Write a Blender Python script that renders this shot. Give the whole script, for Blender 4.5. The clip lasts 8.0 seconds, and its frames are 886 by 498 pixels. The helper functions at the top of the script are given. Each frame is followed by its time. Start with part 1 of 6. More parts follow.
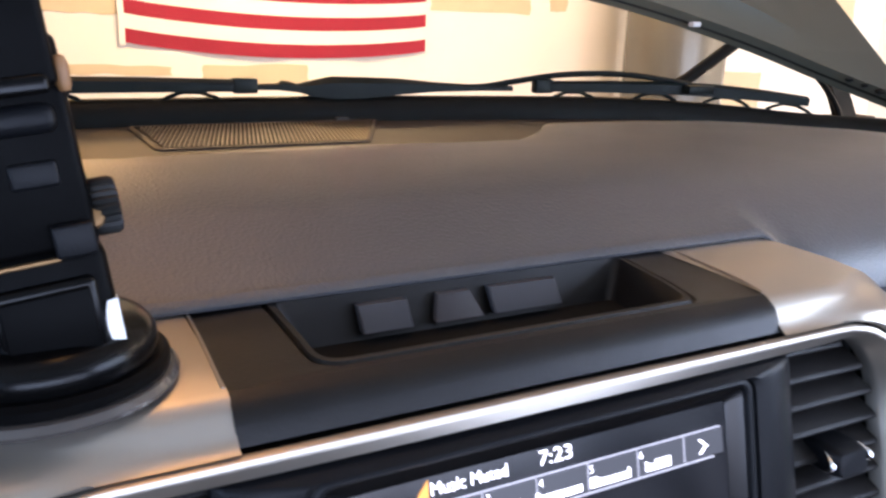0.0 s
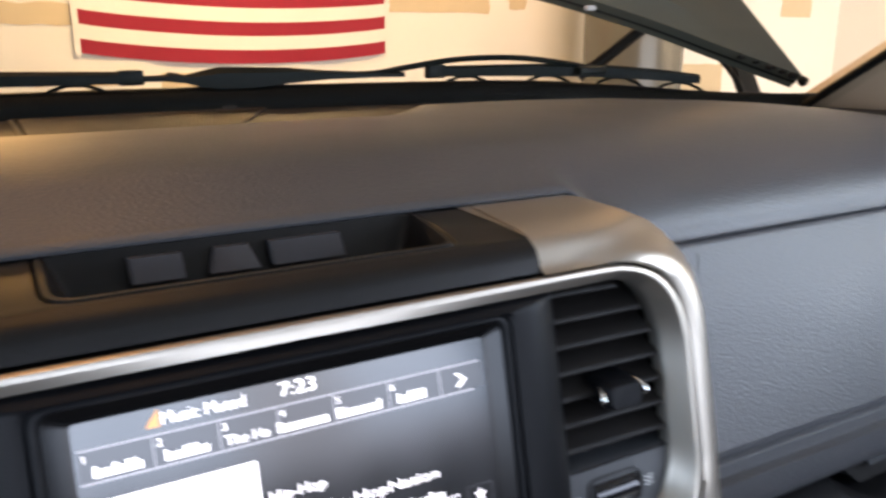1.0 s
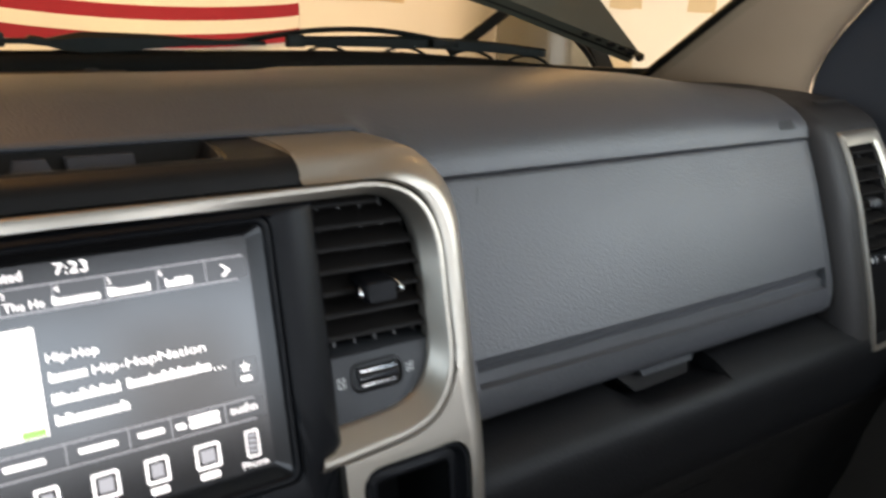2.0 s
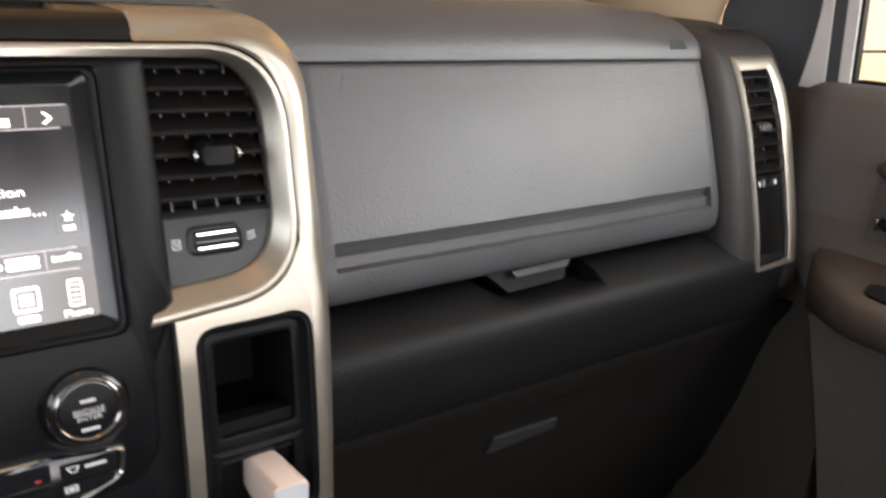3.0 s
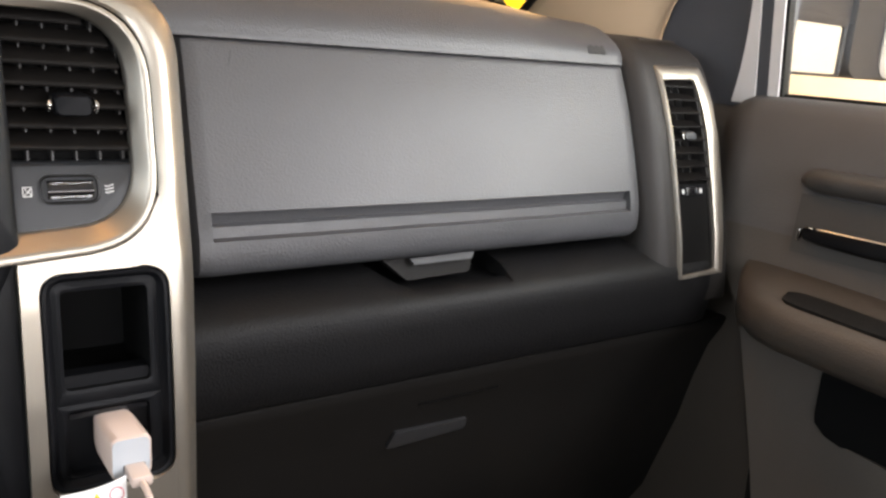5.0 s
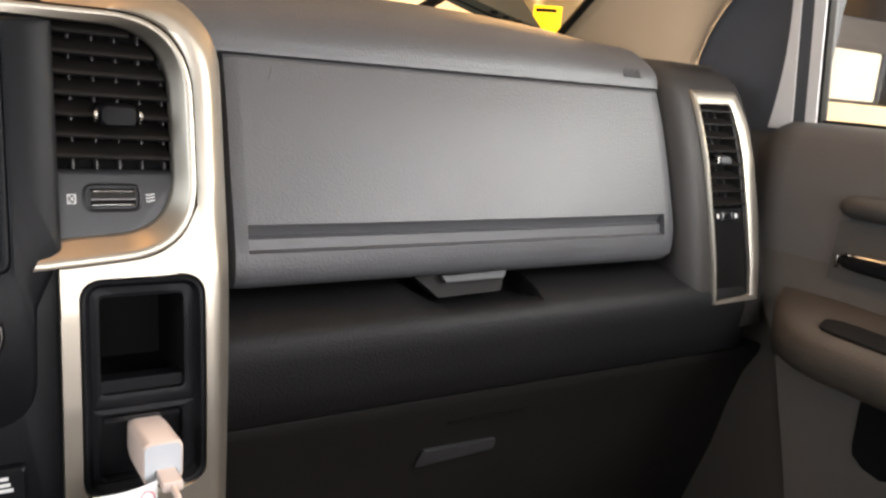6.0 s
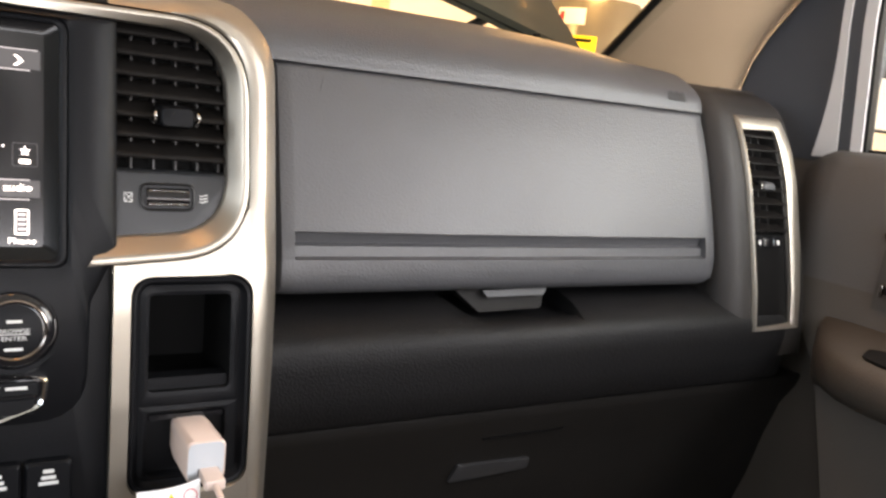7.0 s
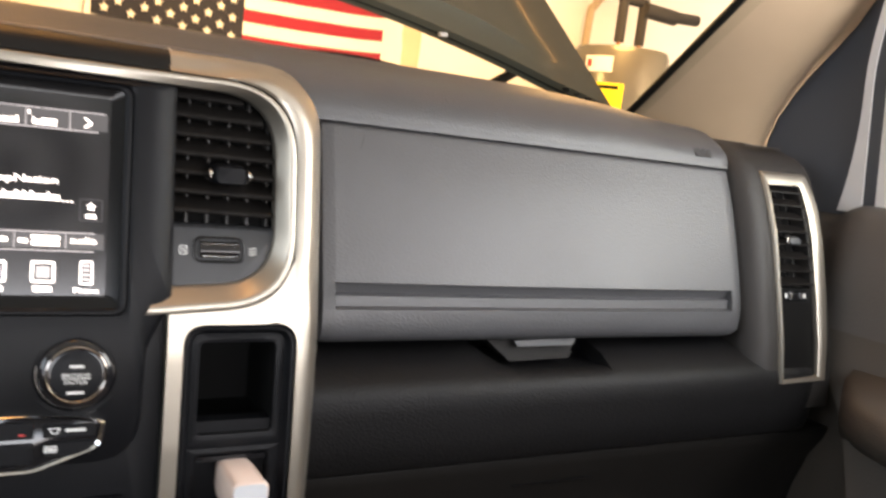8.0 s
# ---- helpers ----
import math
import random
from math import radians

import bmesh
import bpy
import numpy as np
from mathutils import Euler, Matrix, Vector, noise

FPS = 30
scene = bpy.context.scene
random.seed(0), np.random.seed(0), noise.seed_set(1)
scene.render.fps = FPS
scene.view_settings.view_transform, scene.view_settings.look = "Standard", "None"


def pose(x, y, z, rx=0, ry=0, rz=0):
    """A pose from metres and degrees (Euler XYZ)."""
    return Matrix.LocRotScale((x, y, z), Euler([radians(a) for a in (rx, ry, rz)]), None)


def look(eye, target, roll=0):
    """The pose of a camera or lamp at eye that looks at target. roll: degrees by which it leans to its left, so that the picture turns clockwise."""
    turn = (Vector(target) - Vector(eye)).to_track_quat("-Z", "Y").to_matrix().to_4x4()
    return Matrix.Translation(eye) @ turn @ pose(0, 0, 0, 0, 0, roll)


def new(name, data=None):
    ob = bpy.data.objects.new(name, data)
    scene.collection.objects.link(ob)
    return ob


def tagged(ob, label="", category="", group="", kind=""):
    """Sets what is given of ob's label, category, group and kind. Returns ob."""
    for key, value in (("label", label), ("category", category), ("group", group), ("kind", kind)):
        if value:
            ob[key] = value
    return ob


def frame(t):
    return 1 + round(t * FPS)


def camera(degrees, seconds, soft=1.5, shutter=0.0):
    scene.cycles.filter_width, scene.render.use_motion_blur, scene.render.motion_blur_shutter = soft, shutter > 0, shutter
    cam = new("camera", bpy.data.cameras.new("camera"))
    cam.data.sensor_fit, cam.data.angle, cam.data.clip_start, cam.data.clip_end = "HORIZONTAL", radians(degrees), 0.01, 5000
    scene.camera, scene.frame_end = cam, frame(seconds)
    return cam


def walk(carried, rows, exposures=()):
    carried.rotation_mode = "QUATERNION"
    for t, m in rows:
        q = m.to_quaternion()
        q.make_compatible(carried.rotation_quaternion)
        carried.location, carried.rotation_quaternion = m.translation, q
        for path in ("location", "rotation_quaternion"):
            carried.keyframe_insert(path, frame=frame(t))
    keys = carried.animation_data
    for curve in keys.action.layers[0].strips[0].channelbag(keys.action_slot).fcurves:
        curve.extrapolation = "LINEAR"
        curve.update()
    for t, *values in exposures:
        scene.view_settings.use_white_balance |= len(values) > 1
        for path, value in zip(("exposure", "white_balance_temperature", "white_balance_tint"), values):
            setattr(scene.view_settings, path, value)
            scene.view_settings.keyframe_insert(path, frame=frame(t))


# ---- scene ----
cam = camera(57.4, 8.0, soft=2.5, shutter=0.5)
PATH = [
    (0, (-0.173, -0.215, 1.515), (0.753, 1.473, 0.977), 1.9),
    (0.5, (-0.149, -0.246, 1.508), (0.768, 1.451, 0.980), 1.6),
    (0.8, (-0.121, -0.265, 1.501), (0.817, 1.422, 0.970), 0.7),
    (1, (-0.1, -0.286, 1.499), (0.860, 1.387, 0.970), 0.1),
    (1.5, (-0.087, -0.351, 1.495), (0.974, 1.262, 0.972), 0.3),
    (1.8, (-0.075, -0.384, 1.483), (1.012, 1.215, 0.970), 0.9),
    (2, (-0.067, -0.405, 1.477), (1.033, 1.174, 0.934), 1.1),
    (2.2, (-0.057, -0.419, 1.46), (1.068, 1.143, 0.918), 1.2),
    (3.3, (0.005, -0.498, 1.416), (1.143, 1.023, 0.791), 3.6),
    (3.5, (0.018, -0.512, 1.409), (1.131, 1.044, 0.83), 2.8),
    (4, (0.056, -0.542, 1.388), (1.173, 1.047, 0.909), 4.5),
    (4.5, (0.066, -0.55, 1.375), (1.205, 1.02, 0.887), 4.1),
    (6, (0.062, -0.556, 1.362), (1.127, 1.085, 0.947), 4.8),
    (6.5, (0.06, -0.55, 1.352), (1.117, 1.104, 0.968), 5.7),
    (7, (0.048, -0.552, 1.35), (1.062, 1.134, 0.993), 6.4),
    (7.5, (0.045, -0.559, 1.351), (1.032, 1.158, 1.07), 7.4),
    (7.8, (0.037, -0.561, 1.367), (1.017, 1.157, 1.065), 8.0),
    (8, (0.028, -0.57, 1.362), (0.986, 1.166, 1.098), 6.8),
]
# the clip's camera opens up as it turns away from the bright wall
walk(cam, [(t, look(eye, target, roll)) for t, eye, target, roll in PATH],
     [(0.0, 0.38, 5700, 26), (1.0, -0.10, 6200, 21), (1.5, -0.40, 6650, 17), (2.0, -0.42, 6800, 16), (3.5, 0.53, 7950, 24), (4.5, 0.56, 7650, 22), (6.0, 0.59, 7800, 22), (7.0, 0.56, 7800, 23), (8.0, 0.48, 7750, 22)])


# ---- world and light ----
world = bpy.data.worlds.new("world")
scene.world = world
world.use_nodes = True
sky = world.node_tree.nodes.new("ShaderNodeTexSky")
sky.sky_type = "NISHITA"
sky.sun_disc = False
sky.sun_elevation, sky.sun_rotation = radians(40), radians(160)
world.node_tree.links.new(sky.outputs[0], world.node_tree.nodes["Background"].inputs[0])
world.node_tree.nodes["Background"].inputs[1].default_value = 0.10


def area_lamp(name, eye, target, sx, sy, watts, colour):
    data = bpy.data.lights.new(name, "AREA")
    data.shape, data.size, data.size_y, data.energy, data.color = "RECTANGLE", sx, sy, watts, colour
    ob = new(name, data)
    ob.matrix_world = look(eye, target)
    return ob


sun = bpy.data.lights.new("sun", "SUN")
sun.energy, sun.angle, sun.color = 3.0, radians(0.53), (1.0, 0.95, 0.88)
new("sun", sun).matrix_world = look((-2, -6, 6), (0, -3.0, 0))
# added lamps for unseen daylight: at the cab's windows and the open garage door
# rear lamp split round a gap, to shape reflections on screen and trim
area_lamp("rear_window_daylight", (-0.26, -1.19, 1.40), (-0.26, 0.0, 2.05), 0.98, 0.28, 4.6, (0.53, 0.78, 1.0))
area_lamp("rear_window_daylight", (0.34, -1.19, 1.50), (0.34, 0.0, 2.15), 0.20, 0.09, 0.35, (0.53, 0.78, 1.0))
area_lamp("rear_window_daylight", (0.615, -1.19, 1.40), (0.615, 0.0, 2.05), 0.33, 0.28, 1.45, (0.53, 0.78, 1.0))
# added fill at the driver window, which opens only on the garage
area_lamp("driver_window_fill", (-0.93, -0.45, 1.58), (0.3, -0.45, 1.80), 0.80, 0.42, 6.4, (0.59, 0.81, 1.0))
area_lamp("passenger_window_daylight", (0.925, -0.55, 1.575), (0.30, -0.22, 1.53), 0.76, 0.42, 10.6, (0.76, 0.88, 1.0))
area_lamp("garage_door_daylight", (1.0, -5.1, 1.35), (1.0, 0, 1.35), 7.4, 2.3, 250, (0.90, 0.95, 1.0))
# unseen warm lamps added over the hood, before the truck's nose and beside it
area_lamp("ceiling_tube_light", (0.0, 0.62, 2.72), (0.0, 0.62, 0.0), 0.13, 1.30, 6, (1.0, 0.48, 0.12))
# placed in mid-air and aimed at the dash pad for its orange sheen
area_lamp("added_warm_light", (-0.25, 3.30, 2.46), (-0.1, 0.2, 1.43), 0.70, 0.30, 20, (1.0, 0.52, 0.13))
area_lamp("added_warm_light", (0.85, 3.0, 2.66), (0.85, 3.0, 0.0), 0.5, 0.5, 50, (1.0, 0.66, 0.26))
# placed for golden reflections on the silver top
area_lamp("added_warm_light", (2.75, 2.70, 2.58), (2.75, 3.0, 0.0), 0.60, 0.50, 34, (1.0, 0.58, 0.20))
# added to brighten the east wall beyond the passenger window
area_lamp("added_warm_light", (4.0, 0.2, 2.55), (5.85, 0.3, 1.8), 0.5, 0.5, 235, (1.0, 0.80, 0.55))


# ---- materials ----
def material(name, colour, rough=0.5, metal=0.0, vary=0.15, scale=30.0, bump=0.0, bump_scale=400.0, grain=False, spec=0.5, coat=0.0):
    m = bpy.data.materials.new(name)
    m.use_nodes = True
    nt = m.node_tree
    b = nt.nodes["Principled BSDF"]
    b.inputs["Roughness"].default_value, b.inputs["Metallic"].default_value = rough, metal
    b.inputs["Specular IOR Level"].default_value = spec
    b.inputs["Coat Weight"].default_value = coat
    co = nt.nodes.new("ShaderNodeTexCoord")
    n1 = nt.nodes.new("ShaderNodeTexNoise")
    n1.inputs["Scale"].default_value, n1.inputs["Detail"].default_value = scale, 6.0
    nt.links.new(co.outputs["Object"], n1.inputs["Vector"])
    ramp = nt.nodes.new("ShaderNodeMix")
    ramp.data_type = "RGBA"
    ramp.inputs[6].default_value = (*[c * (1 - vary) for c in colour], 1)
    ramp.inputs[7].default_value = (*[min(1, c * (1 + vary)) for c in colour], 1)
    nt.links.new(n1.outputs[0], ramp.inputs[0])
    nt.links.new(ramp.outputs[2], b.inputs["Base Color"])
    r = nt.nodes.new("ShaderNodeMapRange")
    r.inputs[3].default_value, r.inputs[4].default_value = max(0.02, rough - min(0.08, vary * 0.6)), min(1, rough + min(0.08, vary * 0.6))
    nt.links.new(n1.outputs[0], r.inputs[0])
    nt.links.new(r.outputs[0], b.inputs["Roughness"])
    if bump:
        if grain:
            v = nt.nodes.new("ShaderNodeTexVoronoi")
            v.inputs["Scale"].default_value = bump_scale
            v.feature = "SMOOTH_F1"
        else:
            v = nt.nodes.new("ShaderNodeTexNoise")
            v.inputs["Scale"].default_value, v.inputs["Detail"].default_value = bump_scale, 4.0
        nt.links.new(co.outputs["Object"], v.inputs["Vector"])
        bp = nt.nodes.new("ShaderNodeBump")
        bp.inputs["Strength"].default_value, bp.inputs["Distance"].default_value = bump, 0.001
        nt.links.new(v.outputs[0], bp.inputs["Height"])
        nt.links.new(bp.outputs[0], b.inputs["Normal"])
    return m


def glowing(name, colour, strength):
    m = bpy.data.materials.new(name)
    m.use_nodes = True
    b = m.node_tree.nodes["Principled BSDF"]
    b.inputs["Base Color"].default_value = (0.02, 0.02, 0.02, 1)
    b.inputs["Emission Color"].default_value = (*colour, 1)
    b.inputs["Emission Strength"].default_value = strength
    b.inputs["Roughness"].default_value = 0.2
    return m


def glass_like(name, tint, rough=0.0):
    m = bpy.data.materials.new(name)
    m.use_nodes = True
    nt = m.node_tree
    t = nt.nodes.new("ShaderNodeBsdfTransparent")
    t.inputs[0].default_value = (*tint, 1)
    g = nt.nodes.new("ShaderNodeBsdfGlossy")
    g.inputs["Roughness"].default_value = rough
    mix = nt.nodes.new("ShaderNodeMixShader")
    mix.inputs[0].default_value = 0.05
    nt.links.new(t.outputs[0], mix.inputs[1])
    nt.links.new(g.outputs[0], mix.inputs[2])
    nt.links.new(mix.outputs[0], nt.nodes["Material Output"].inputs[0])
    return m


PAD = material("soft_pad_grey", (0.047, 0.048, 0.051), 0.42, vary=0.12, scale=12, bump=0.36, bump_scale=640, grain=True, spec=0.55)
# lower dash plastics, blackened below their own colour to hold footwell shade
PADLOW = material("soft_pad_dark_shaded", (0.0040, 0.0039, 0.0041), 0.52, vary=0.10, scale=12, bump=0.45, bump_scale=620, grain=True, spec=0.18)
HARD = material("hard_plastic_dark", (0.0070, 0.0062, 0.0055), 0.60, vary=0.12, scale=25, bump=0.25, bump_scale=900, spec=0.16)
HARDBROWN = material("hard_plastic_brown_grey", (0.0175, 0.0155, 0.0142), 0.55, vary=0.10, scale=25, bump=0.25, bump_scale=900, spec=0.3)
TANBROWN = material("defroster_brown", (0.019, 0.0145, 0.0105), 0.62, vary=0.10, scale=25, bump=0.2, bump_scale=900, spec=0.3)
STACK = material("stack_plastic", (0.0042, 0.0045, 0.0054), 0.42, vary=0.10, scale=30, bump=0.15, bump_scale=900, spec=0.13)
BLACK = material("black_plastic", (0.0035, 0.0034, 0.0034), 0.36, vary=0.15, scale=40, bump=0.1, bump_scale=700, spec=0.22)
CAPM = material("cap_satin_black", (0.0045, 0.0040, 0.0036), 0.40, vary=0.12, scale=40, bump=0.12, bump_scale=700, spec=0.25)
# matte black put into deep gaps and openings in place of shade
CAVITY = material("cavity_shade_black", (0.004, 0.004, 0.004), 0.8, vary=0.1, spec=0.1)
GLOSS = material("gloss_black", (0.008, 0.008, 0.009), 0.12, vary=0.1)
# neutral silver in itself; warm reflections are put into its tan tint
SILVER = material("satin_silver", (0.37, 0.335, 0.285), 0.37, metal=0.9, vary=0.02, scale=60)
CHROME = material("chrome", (0.80, 0.80, 0.80), 0.12, metal=1.0, vary=0.03)
# chrome with its dark brown reflections put into the metal's colour
DARKCHROME = material("chrome_dark_reflection", (0.28, 0.25, 0.23), 0.15, metal=1.0, vary=0.03)
# tray-coloured blocks, with the bluish light on their faces put into the colour
BLOCK = material("raised_block_blue_lit", (0.040, 0.043, 0.050), 0.5, vary=0.10, scale=40, bump=0.15, bump_scale=900, spec=0.3)
CATCH = material("catch_grey", (0.016, 0.016, 0.017), 0.5, vary=0.1)
VENTGREY = material("vent_panel_grey", (0.019, 0.0205, 0.0225), 0.5, vary=0.08, scale=40, bump=0.15, bump_scale=900)
WHITEP = material("white_plastic", (0.80, 0.80, 0.79), 0.3, vary=0.03)
DOORM = material("door_trim_brown_grey", (0.045, 0.041, 0.037), 0.6, vary=0.10, scale=15, bump=0.35, bump_scale=600, grain=True)
# the veiling haze over armrest and lower door is put into these browns
ARMREST = material("armrest_brown_hazed", (0.060, 0.049, 0.040), 0.6, vary=0.10, scale=15, bump=0.35, bump_scale=600, grain=True, spec=0.3)
DOORLOW = material("door_lower_brown_hazed", (0.082, 0.071, 0.062), 0.65, vary=0.10, scale=15, bump=0.35, bump_scale=600, grain=True, spec=0.3)
# same trim as the lower door, with window glare put into its grey
DOORUP = material("door_upper_grey_hazed", (0.078, 0.073, 0.070), 0.6, vary=0.10, scale=15, bump=0.35, bump_scale=600, grain=True)
DOORTOP = material("door_top_grey", (0.072, 0.077, 0.090), 0.55, vary=0.08, scale=15, bump=0.35, bump_scale=600, grain=True)
# beige trim; the warm light through the windshield is put into its tint
PILLAR = material("pillar_beige_warm_lit", (0.50, 0.36, 0.235), 0.38, vary=0.06, scale=20, bump=0.2, bump_scale=1200)
SEAL = material("grey_rubber_seal", (0.66, 0.63, 0.61), 0.6, vary=0.08)
CHANNEL = material("dark_grey_rubber", (0.060, 0.062, 0.068), 0.55, vary=0.12)
RUBBER = material("black_rubber", (0.006, 0.0065, 0.006), 0.55, vary=0.15, spec=0.25)
HOODP = material("dark_green_grey_paint", (0.095, 0.096, 0.074), 0.38, metal=0.2, vary=0.03, scale=8, coat=0.4)
WALLP = material("cream_wall_paint", (0.80, 0.78, 0.735), 0.85, vary=0.05, scale=3, bump=0.2, bump_scale=120)
FLOORC = material("garage_concrete", (0.30, 0.29, 0.27), 0.8, vary=0.2, scale=4, bump=0.3, bump_scale=60)
GLASS = glass_like("window_glass", (0.93, 0.96, 0.94))


# ---- building helpers ----
def thing(name, label, category, at=(0, 0, 0), group="", kind=""):
    ob = tagged(new(name), label, category, group, kind)
    ob.empty_display_size = 0.05
    ob.location = at
    return ob


def part(name, bm, mat, parent=None, label="", flat=False):
    bmesh.ops.remove_doubles(bm, verts=bm.verts, dist=1e-6)
    bmesh.ops.recalc_face_normals(bm, faces=bm.faces)
    me = bpy.data.meshes.new(name)
    bm.to_mesh(me)
    bm.free()
    me.materials.append(mat)
    if not flat:
        for p in me.polygons:
            p.use_smooth = True
        me.set_sharp_from_angle(angle=radians(38))
    ob = new(name, me)
    if parent is not None:
        ob.parent = parent
        if parent.parent is None:
            ob.matrix_parent_inverse = Matrix.Translation(-parent.location)
    if label:
        ob["label"] = label
    return ob


def loft(bm, rows, ring=False, caps=False):
    """Quads between rows of points; ring closes every row; caps closes the first and last row."""
    vs = [[bm.verts.new(p) for p in r] for r in rows]
    for a, b in zip(vs, vs[1:]):
        n = len(a)
        for k in range(n if ring else n - 1):
            bm.faces.new((a[k], a[(k + 1) % n], b[(k + 1) % n], b[k]))
    if caps:
        bm.faces.new(vs[0])
        bm.faces.new(vs[-1][::-1])
    return vs


def lofted(rows, ring=False, caps=False):
    bm = bmesh.new()
    loft(bm, rows, ring, caps)
    return bm


def fillet(pts, radii, k=6, m=4, closed=True):
    """A polygon (2D) with rounded corners: k steps a corner, m pieces a straight stretch."""
    n, out, arcs = len(pts), [], []
    for i, p in enumerate(pts):
        p, r = Vector(p), radii[i] if not isinstance(radii, (int, float)) else radii
        if not closed and i in (0, n - 1):
            arcs.append([p])
            continue
        a, b = Vector(pts[i - 1]) - p, Vector(pts[(i + 1) % n]) - p
        la, lb = a.length, b.length
        a, b = a / la, b / lb
        half = a.angle(b) / 2
        d = min(max(r, 1e-5) / math.tan(half), la * 0.49, lb * 0.49)
        arc = []
        for s in range(k + 1):
            u = s / k
            q = p + a * d * (1 - u) ** 2 + b * d * u ** 2
            arc.append(q)
        arcs.append(arc)
    for i in range(n if closed else n):
        out += arcs[i]
        if closed or i < n - 1:
            e, f = arcs[i][-1], arcs[(i + 1) % n][0]
            out += [e.lerp(f, s / m) for s in range(1, m)]
    return [tuple(q) for q in out]


def rrect(x0, x1, z0, z1, r, k=6, m=4):
    return fillet([(x0, z1), (x1, z1), (x1, z0), (x0, z0)], r, k, m)


def mixed(a, b, t):
    return [(p[0] + (q[0] - p[0]) * t, p[1] + (q[1] - p[1]) * t) for p, q in zip(a, b)]


def on(surface, loop, d):
    """A loop of (x, z) laid on a front surface y = surface(z), d towards the cabin (a number, or one a point)."""
    ds = d if isinstance(d, list) else [d] * len(loop)
    return [Vector((x, surface(z) - e, z)) for (x, z), e in zip(loop, ds)]


def face(surface, rows, caps=False, ring=True):
    """rows of (loop, d), lofted on a front surface; caps closes the last row."""
    bm = bmesh.new()
    vs = loft(bm, [on(surface, l, d) for l, d in rows], ring)
    if caps:
        bm.faces.new(vs[-1])
    return bm


def box(x0, x1, y0, y1, z0, z1, bevel=0.0, seg=2):
    bm = bmesh.new()
    bmesh.ops.create_cube(bm, size=1, matrix=Matrix.LocRotScale(((x0 + x1) / 2, (y0 + y1) / 2, (z0 + z1) / 2), None, (x1 - x0, y1 - y0, z1 - z0)))
    if bevel:
        bmesh.ops.bevel(bm, geom=bm.edges[:], offset=bevel, segments=seg, affect="EDGES", profile=0.5)
    return bm


def tube(bm, path, radius, n=10, caps=True):
    """A round bar along a path; radius is a number or one for each point."""
    rows, path = [], [Vector(p) for p in path]
    side = None
    for i, p in enumerate(path):
        t = (path[min(i + 1, len(path) - 1)] - path[max(i - 1, 0)]).normalized()
        if side is None:
            side = t.orthogonal().normalized()
        side = (side - t * side.dot(t)).normalized()
        up = t.cross(side)
        r = radius if isinstance(radius, (int, float)) else radius[i]
        rows.append([p + (side * math.cos(2 * math.pi * k / n) + up * math.sin(2 * math.pi * k / n)) * r for k in range(n)])
    loft(bm, rows, True, caps)
    return bm


def lathe(bm, profile, m, n=32):
    """Turns (radius, height) pairs about z, laid by the matrix m; closed at both ends."""
    rows = [[m @ Vector((r * math.cos(2 * math.pi * k / n), r * math.sin(2 * math.pi * k / n), h)) for k in range(n)] for r, h in profile]
    loft(bm, rows, True, True)
    return bm


def smoothstep(a, b, x):
    t = min(1, max(0, (x - a) / (b - a)))
    return t * t * (3 - 2 * t)


def spread(keys, x):
    """Piecewise linear."""
    return float(np.interp(x, [k[0] for k in keys], [k[1] for k in keys]))


def spline(pts, n):
    """A smooth curve through points (any dimension), n steps a stretch."""
    P = [Vector(p) for p in pts]
    P = [2 * P[0] - P[1]] + P + [2 * P[-1] - P[-2]]
    out = []
    for i in range(1, len(P) - 2):
        for s in range(n):
            t = s / n
            out.append(0.5 * (2 * P[i] + (P[i + 1] - P[i - 1]) * t + (2 * P[i - 1] - 5 * P[i] + 4 * P[i + 1] - P[i + 2]) * t * t + (3 * P[i] - P[i - 1] - 3 * P[i + 1] + P[i + 2]) * t ** 3))
    return out + [P[-2]]


# front surfaces: y for a height z
def stack_front(z):
    return spread([(1.02, -0.050), (1.14, -0.043), (1.203, -0.036), (1.227, -0.031), (1.365, 0.002), (1.39, 0.008), (1.41, 0.012)], z)


def glove_front(z):
    return spread([(1.15, 0.0), (1.183, 0.010), (1.23, 0.024), (1.30, 0.050), (1.367, 0.072), (1.39, 0.078)], z)


def side_front(z):
    return spread([(1.05, -0.016), (1.147, -0.012), (1.19, -0.004), (1.24, 0.010), (1.30, 0.028), (1.345, 0.047), (1.367, 0.059), (1.40, 0.085)], z)


# ---- garage ----
def garage():
    tagged(part("floor", box(-4.2, 6.05, -5.2, 4.1, -0.1, 0.0), FLOORC), "grey concrete garage floor under the truck", "floor", kind="structure")
    tagged(part("wall_north", box(-4.2, 6.05, 3.88, 4.08, 0.0, 2.8), WALLP), "cream painted garage wall with filled patches", "wall", kind="structure")
    tagged(part("wall_west", box(-4.2, -4.0, -5.2, 3.88, 0.0, 2.8), WALLP), "cream painted garage side wall", "wall", kind="structure")
    tagged(part("wall_east", box(5.85, 6.05, -5.2, 3.88, 0.0, 2.8), WALLP), "cream painted garage side wall", "wall", kind="structure")
    tagged(part("ceiling", box(-4.2, 6.05, -5.2, 4.08, 2.8, 2.9), WALLP), "cream painted garage ceiling", "ceiling", kind="structure")


garage()
GROUND = material("driveway_concrete", (0.34, 0.33, 0.31), 0.85, vary=0.15, scale=2, bump=0.3, bump_scale=40)
bm = bmesh.new()
bmesh.ops.create_grid(bm, x_segments=4, y_segments=4, size=400, matrix=Matrix.Translation((0, 0, -0.104)))
tagged(part("ground", bm, GROUND), "pale concrete driveway outside the garage", "ground", kind="structure")


